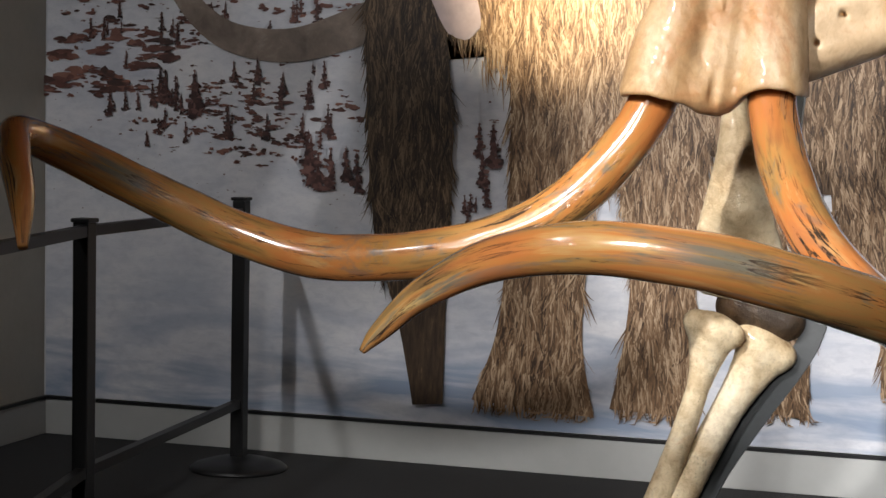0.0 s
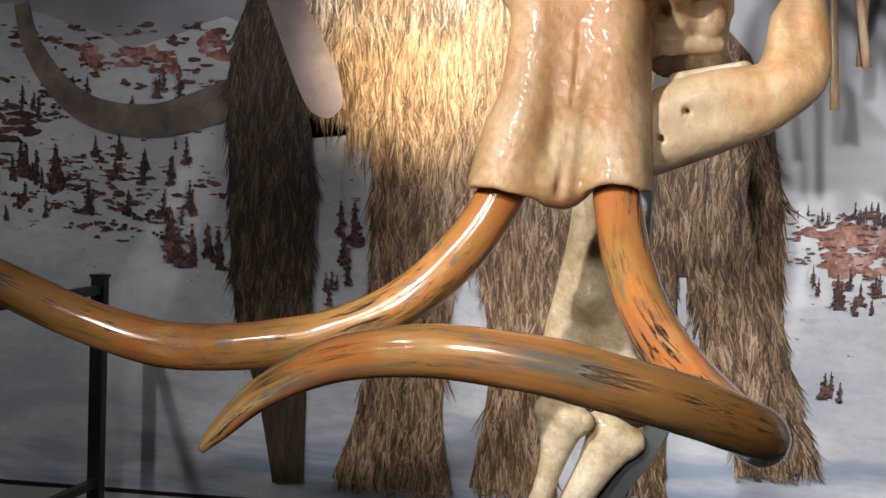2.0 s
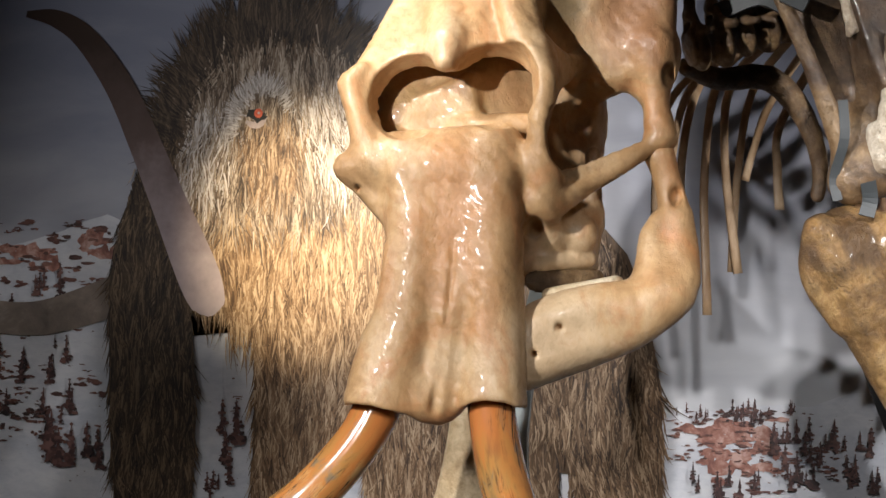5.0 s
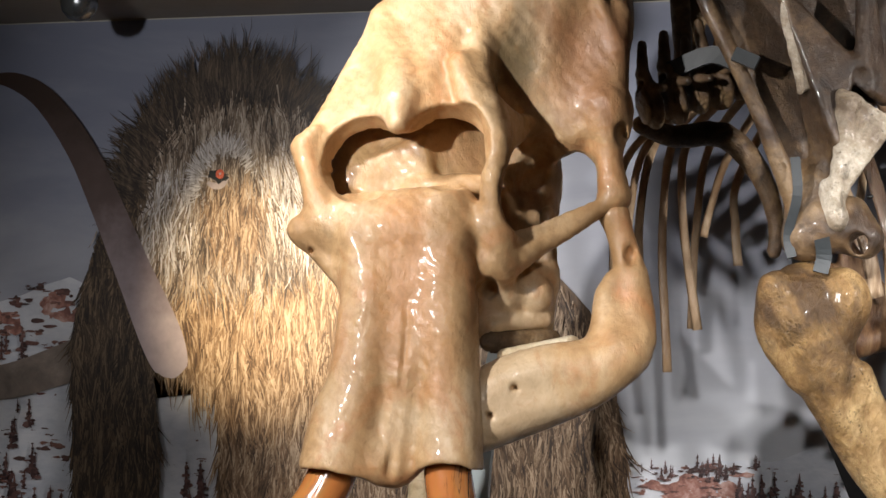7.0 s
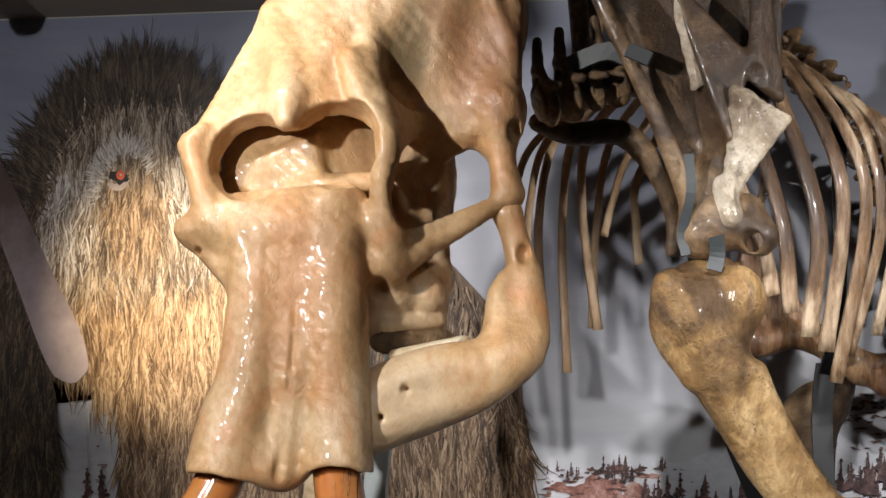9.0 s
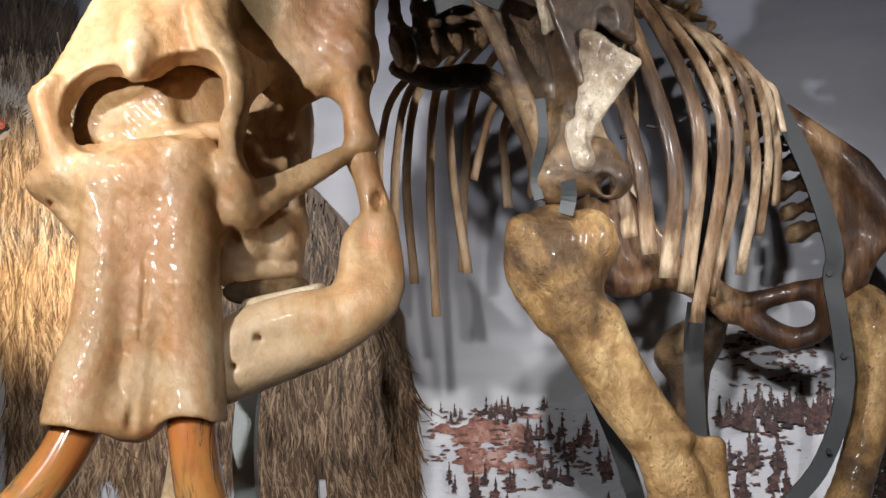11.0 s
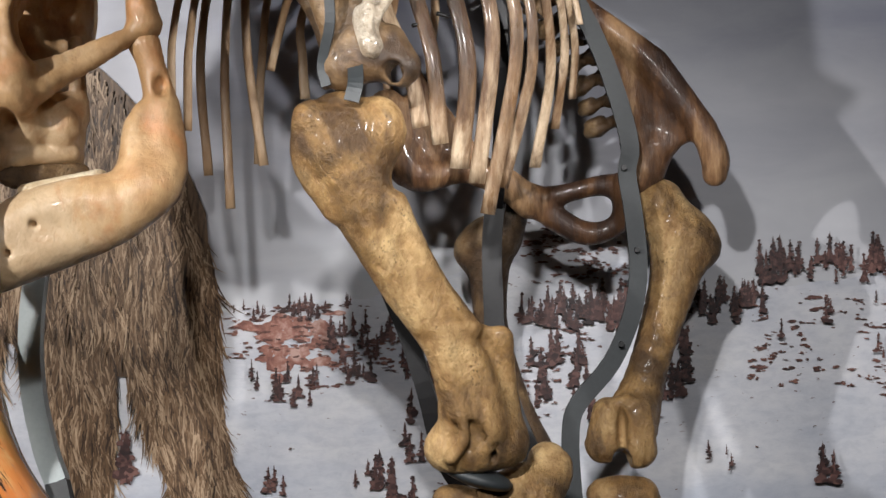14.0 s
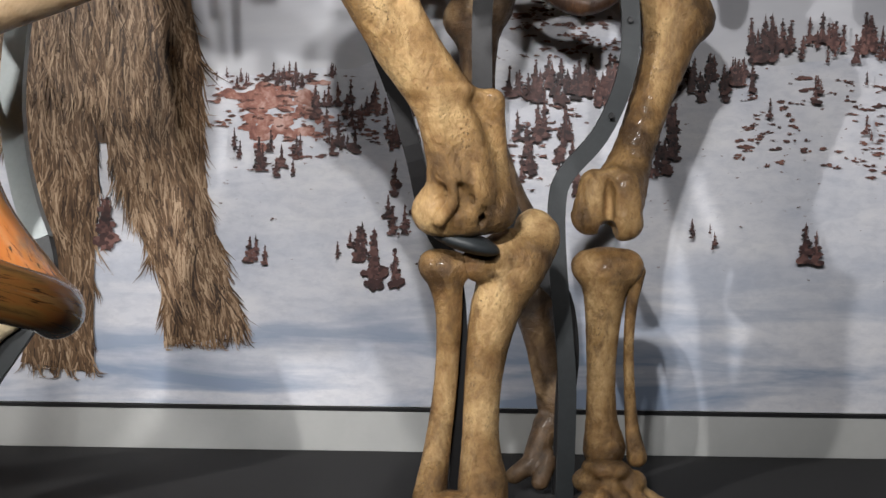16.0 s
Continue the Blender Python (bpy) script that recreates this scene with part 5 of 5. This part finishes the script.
trees = []
for x0, z0, x1, z1, count, low, high in (
    (-3.4, 1.55, -2.2, 1.7, 26, 0.05, 0.12), (-3.2, 1.15, -2.2, 1.5, 30, 0.05, 0.16), (-2.35, 1.0, -2.08, 1.12, 7, 0.12, 0.22), (-2.95, 1.28, -2.75, 1.36, 5, 0.12, 0.2),
    (-1.68, 0.88, -1.58, 1.0, 5, 0.07, 0.14), (-1.62, 1.0, -1.56, 1.2, 4, 0.1, 0.22), (-1.05, 0.86, -0.98, 0.92, 4, 0.08, 0.14), (-0.36, 0.68, -0.28, 0.72, 3, 0.18, 0.26),
    (0.03, 1.24, 0.45, 1.3, 34, 0.03, 0.07), (0.36, 1.02, 0.75, 1.2, 34, 0.06, 0.13), (0.08, 0.95, 0.36, 1.05, 12, 0.07, 0.12), (0.14, 0.64, 0.30, 0.70, 3, 0.08, 0.12), (0.42, 0.64, 0.56, 0.72, 4, 0.05, 0.16), (0.54, 0.56, 0.68, 0.62, 3, 0.16, 0.22),
    (0.62, 0.74, 0.76, 0.92, 7, 0.08, 0.15), (1.02, 1.20, 1.42, 1.28, 44, 0.07, 0.14), (1.05, 0.84, 1.30, 1.1, 14, 0.08, 0.18), (1.56, 1.22, 1.85, 1.30, 26, 0.07, 0.13), (1.5, 0.95, 1.64, 1.15, 14, 0.08, 0.16), (1.84, 1.35, 2.6, 1.42, 62, 0.06, 0.14),
    (1.9, 1.08, 2.5, 1.28, 18, 0.04, 0.1), (2.02, 0.66, 2.14, 0.68, 2, 0.14, 0.19), (1.6, 0.72, 1.78, 0.78, 5, 0.03, 0.06), (2.6, 1.4, 4.5, 1.55, 60, 0.08, 0.16), (2.5, 0.7, 4.0, 1.2, 24, 0.08, 0.18),
):
    for _ in range(count):
        x, z = rng.uniform(x0, x1), rng.uniform(z0, z1)
        if x > -2.0 or z > 1.26 - 0.23 * (x + 3.45) or x > -2.35:
            trees.extend(conifer(x, z, rng.uniform(low, high) * 0.84))
flat("printed_woodland", trees, 4, INK_TREE, "dark printed fir trees in the snow", "stuff")


def ribbon_ring(points, per=6):
    """Outline of a stroke through (x, z, half width)."""
    rows = spline(points, per)
    t = np.gradient(rows[:, :2], axis=0)
    t /= np.linalg.norm(t, axis=1)[:, None]
    n = np.stack([-t[:, 1], t[:, 0]], 1)
    a, b = rows[:, :2] + n * rows[:, 2:], rows[:, :2] - n * rows[:, 2:]
    return a, b


def ribbon_quads(points, per=6):
    a, b = ribbon_ring(points, per)
    return [facing([tuple(a[i]), tuple(a[i + 1]), tuple(b[i + 1]), tuple(b[i])]) for i in range(len(a) - 1)]


def inside(x, z, ring):
    hit = False
    for (xa, za), (xb, zb) in zip(ring, ring[1:] + ring[:1]):
        if (za > z) != (zb > z) and x < (xb - xa) * (z - za) / (zb - za) + xa:
            hit = not hit
    return hit


def strands(ring, count, length, lean, wide=0.0030, stop=0.0, fray=0.0):
    """Fine hair strokes over a shape: wavy tapering ribbons."""
    xs, zs = [p[0] for p in ring], [p[1] for p in ring]
    out = []
    while len(out) < count * 3:
        x, z = rng.uniform(min(xs), max(xs)), rng.uniform(min(zs), max(zs))
        if not inside(x, z, ring):
            continue
        x, z = x + rng.gauss(0, fray * 0.5), z + rng.gauss(0, fray)
        dx, dz = lean(x, z)
        a = math.atan2(dz, dx) + rng.gauss(0, 0.12) + 0.30 * noise.noise(Vector((x * 6, z * 6, 4))) + 0.55 * noise.noise(Vector((x * 30, z * 11, 2)))
        ln, w, curl = length * rng.uniform(0.5, 1.4), wide * rng.uniform(0.5, 1.3), rng.gauss(0, 0.22)
        pts, low = [(x, z)], stop + (rng.uniform(-0.03, 0.012) if stop else 0.0)
        for k in range(3):
            a += curl / 3 + 0.3 * noise.noise(Vector((x * 13 + k, z * 13, 8)))
            pts.append((pts[-1][0] + ln / 3 * math.cos(a), max(pts[-1][1] + ln / 3 * math.sin(a), low)))
        for k in range(3):
            (xa, za), (xb, zb) = pts[k], pts[k + 1]
            m = math.hypot(xb - xa, zb - za) or 1e-6
            nx, nz = -(zb - za) / m, (xb - xa) / m
            wa, wb = w * (1, 0.9, 0.6)[k], w * (0.9, 0.6, 0.08)[k]
            out.append([(xa + nx * wa, za + nz * wa), (xb + nx * wb, zb + nz * wb), (xb - nx * wb, zb - nz * wb), (xa - nx * wa, za - nz * wa)])
    return out


def hair(name, quads, layer, mat):
    """Three quads a strand, sharing corners so that each strand is one island."""
    verts, faces = [], []
    for i in range(0, len(quads), 3):
        b, y = len(verts), FACE - 0.0022 * layer - rng.uniform(0, 0.0017)
        for q in (quads[i], quads[i + 1], quads[i + 2]):
            verts += [(q[0][0], y, q[0][1]), (q[3][0], y, q[3][1])]
        verts += [(quads[i + 2][1][0], y, quads[i + 2][1][1]), (quads[i + 2][2][0], y, quads[i + 2][2][1])]
        faces += [(b + 2 * k, b + 2 * k + 1, b + 2 * k + 3, b + 2 * k + 2) for k in range(3)]
    me = bpy.data.meshes.new(name)
    me.from_pydata(verts, [], faces)
    return tagged(part_mesh(name, me, mat, mural), kind="stuff")


down = lambda x, z: (0.0, -1.0)  # noqa: E731
flat("printed_far_tusk", ribbon_quads([(-2.42, 1.98, 0.02), (-2.95, 2.02, 0.03), (-2.9, 1.86, 0.04), (-2.78, 1.70, 0.05), (-2.62, 1.60, 0.058), (-2.37, 1.575, 0.065), (-2.10, 1.65, 0.075), (-1.95, 1.72, 0.08)][1:]), 5, INK_TUSK, "brown printed curved tusk")

BODY = [(-1.95, 1.50), (-2.04, 1.80), (-1.99, 2.06), (-1.91, 2.27), (-1.82, 2.44), (-1.72, 2.59), (-1.60, 2.69), (-1.46, 2.72), (-1.32, 2.68), (-1.18, 2.58), (-1.02, 2.48), (-0.78, 2.40), (-0.55, 2.26), (-0.36, 2.08), (-0.14, 1.84), (-0.05, 1.62), (-0.03, 1.3), (-0.06, 1.05), (-0.36, 1.06), (-0.52, 1.1), (-0.8, 1.2), (-1.0, 1.1), (-1.2, 1.15), (-1.48, 1.50), (-1.60, 1.64), (-1.76, 1.66)]


def fan(ring, centre):
    return [facing([p, q, centre]) for p, q in zip(ring, ring[1:] + ring[:1])]


flat("printed_body", fan(BODY, (-1.0, 1.6)), 5.4, FUR["hind"][0], "printed shaggy body")
ZONES = [
    ("hind", [(-0.62, 1.5, 0.2), (-0.57, 1.3, 0.2), (-0.50, 0.95, 0.13), (-0.49, 0.55, 0.10), (-0.52, 0.28, 0.13)], 6, 900, 0.13),
    ("hind", [(-0.21, 1.5, 0.17), (-0.19, 1.3, 0.18), (-0.15, 0.95, 0.15), (-0.05, 0.62, 0.115), (0.0, 0.39, 0.15)], 7, 1500, 0.13),
    ("leg", [(-0.93, 1.55, 0.2), (-0.93, 1.1, 0.16), (-0.92, 0.75, 0.12), (-0.93, 0.45, 0.135), (-0.94, 0.25, 0.165)], 8, 1300, 0.12),
    ("leg", [(-1.31, 1.60, 0.20), (-1.325, 1.2, 0.175), (-1.355, 0.80, 0.155), (-1.375, 0.50, 0.165), (-1.395, 0.24, 0.235)], 9, 1700, 0.13),
]
for key, points, layer, count, ln in ZONES:
    tilt = (points[-1][0] - points[1][0], points[-1][1] - points[1][1])
    along_leg = lambda x, z, tilt=tilt: tilt  # noqa: E731
    flat("printed_leg", ribbon_quads(points), layer, FUR[key][0], "printed shaggy leg")
    a, b = ribbon_ring(points)
    hair("printed_hair", strands([tuple(p) for p in a] + [tuple(p) for p in b[::-1]], int(count * 1.9), ln * 0.75, along_leg, 0.0030, points[-1][1] - 0.015), layer + 0.4, FUR[key][1])


chest = [(-1.72, 2.1), (-1.0, 2.2), (-0.85, 1.75), (-0.9, 1.50), (-1.1, 1.48), (-1.45, 1.52), (-1.60, 1.60), (-1.76, 1.74)]
flank = [(-1.0, 2.45), (-0.72, 2.36), (-0.4, 2.10), (-0.16, 1.84), (-0.06, 1.5), (-0.06, 1.15), (-0.9, 1.3), (-1.1, 1.6), (-1.1, 2.2)]
head = [(-1.94, 2.08), (-1.84, 2.40), (-1.70, 2.54), (-1.2, 2.56), (-1.02, 2.42), (-0.98, 2.14), (-1.2, 2.02), (-1.72, 1.98)]
mane = [(-1.90, 2.28), (-1.82, 2.46), (-1.72, 2.60), (-1.60, 2.70), (-1.45, 2.73), (-1.30, 2.69), (-1.17, 2.60), (-1.02, 2.49), (-1.16, 2.54), (-1.30, 2.60), (-1.44, 2.62), (-1.60, 2.58), (-1.74, 2.44), (-1.84, 2.22)]
fringe = [(-1.78, 2.40), (-1.66, 2.56), (-1.44, 2.61), (-1.22, 2.57), (-1.08, 2.48), (-1.44, 2.44)]
pale_face = [(-1.82, 2.12), (-1.77, 2.36), (-1.66, 2.47), (-1.58, 2.40), (-1.60, 2.20), (-1.66, 2.05), (-1.76, 2.02)]
glare_side = [(-1.36, 2.46), (-1.18, 2.48), (-1.06, 2.38), (-1.08, 2.16), (-1.24, 2.08), (-1.32, 2.24)]
under_eye = [(-1.56, 2.30), (-1.44, 2.34), (-1.34, 2.28), (-1.36, 2.06), (-1.48, 2.02), (-1.56, 2.14)]
skirt = [(-1.5, 1.62), (-1.0, 1.55), (-0.7, 1.4), (-0.85, 1.1), (-1.2, 1.12), (-1.46, 1.48)]
outward = lambda x, z: (x + 1.44 + 0.02, 0.35 + z - 2.4)  # noqa: E731
swept = lambda x, z: (0.55 * (x + 1.46), -1.0)  # noqa: E731
hair("printed_hair", strands(flank, 7000, 0.10, down, fray=0.01), 9.6, FUR["hind"][1])
hair("printed_hair", strands(skirt, 3200, 0.10, down, fray=0.04), 10.4, FUR["leg"][1])
hair("printed_hair", strands(chest, 7000, 0.10, down, fray=0.05), 11.2, FUR["chest"][1])
hair("printed_hair", strands(head, 7500, 0.085, swept, 0.0027, fray=0.06), 12.0, FUR["head"][1])
hair("printed_hair", strands(pale_face, 420, 0.085, swept, 0.0028, fray=0.04), 12.2, FUR["brow"][1])
# pale strands painted for the greyish glare right of the eye
hair("printed_hair", strands(glare_side, 900, 0.085, swept, 0.0028, fray=0.05), 12.2, FUR["brow"][1])
hair("printed_hair", strands(under_eye, 900, 0.08, swept, 0.0028, fray=0.03), 12.3, FUR["leg"][1])
hair("printed_hair", strands(mane, 2700, 0.105, outward, 0.0028, fray=0.035), 12.9, FUR["mane"][1])
hair("printed_hair", strands(fringe, 1100, 0.09, swept, 0.0026, fray=0.04), 13.0, FUR["head"][1])
cheek = [(-2.04, 1.85), (-2.0, 2.08), (-1.93, 2.27), (-1.86, 2.42), (-1.80, 2.35), (-1.84, 2.15), (-1.86, 1.9), (-1.82, 1.75)]
hair("printed_hair", strands(cheek, 2200, 0.10, down, 0.0032), 12.5, FUR["trunk"][1])
TRUNK = [(-1.90, 2.0, 0.11), (-1.92, 1.75, 0.15), (-1.90, 1.45, 0.165), (-1.885, 1.15, 0.165), (-1.87, 0.85, 0.145), (-1.83, 0.55, 0.095), (-1.81, 0.35, 0.072), (-1.80, 0.23, 0.06)]
flat("printed_trunk", ribbon_quads(TRUNK), 13.4, FUR["trunk"][0], "dark printed shaggy trunk")
a, b = ribbon_ring(TRUNK)
hair("printed_hair", strands([tuple(p) for p in a[:27]] + [tuple(p) for p in b[26::-1]], 6500, 0.09, down, 0.0028, 0.2), 13.6, FUR["trunk"][1])
a, b = ribbon_ring([(-1.60, 2.27, 0.016), (-1.585, 2.36, 0.024), (-1.54, 2.425, 0.026), (-1.48, 2.445, 0.026), (-1.42, 2.40, 0.020), (-1.40, 2.36, 0.010)])
hair("printed_hair", strands([tuple(p) for p in a] + [tuple(p) for p in b[::-1]], 520, 0.036, lambda x, z: (x + 1.50, z - 2.30), 0.0022, fray=0.010), 14.0, FUR["brow"][1])
flat("printed_eyelid", ribbon_quads([(-1.556, 2.318, 0.006), (-1.53, 2.305, 0.012), (-1.50, 2.308, 0.012), (-1.478, 2.335, 0.006)]), 14.5, INK_TUSK_PALE, "pale printed wrinkled eyelid")
flat("printed_eye", [blotch(-1.513, 2.342, 0.036, 0.021, 16)], 14.8, INK_BLACK, "dark printed eye")
flat("printed_iris", [[(-1.508 + 0.0165 * math.cos(k * 0.3927), 2.348 + 0.0175 * math.sin(k * 0.3927)) for k in range(16)]], 15.0, INK_IRIS, "orange printed iris")
flat("printed_pupil", [[(-1.507 + 0.005 * math.cos(k * 0.7854), 2.349 + 0.005 * math.sin(k * 0.7854)) for k in range(8)]], 15.2, INK_TUSK_PALE, "small pale glint")
NEAR = [(-2.44, 2.735, 0.012), (-2.32, 2.715, 0.034), (-2.20, 2.64, 0.046), (-2.06, 2.46, 0.056), (-1.95, 2.24, 0.062), (-1.84, 2.00, 0.070), (-1.73, 1.76, 0.082), (-1.685, 1.65, 0.070), (-1.675, 1.615, 0.045), (-1.67, 1.595, 0.01)]
flat("printed_near_tusk", ribbon_quads(NEAR), 15.6, INK_NEAR_TUSK, "printed tusk, dark brown fading to pale mauve")
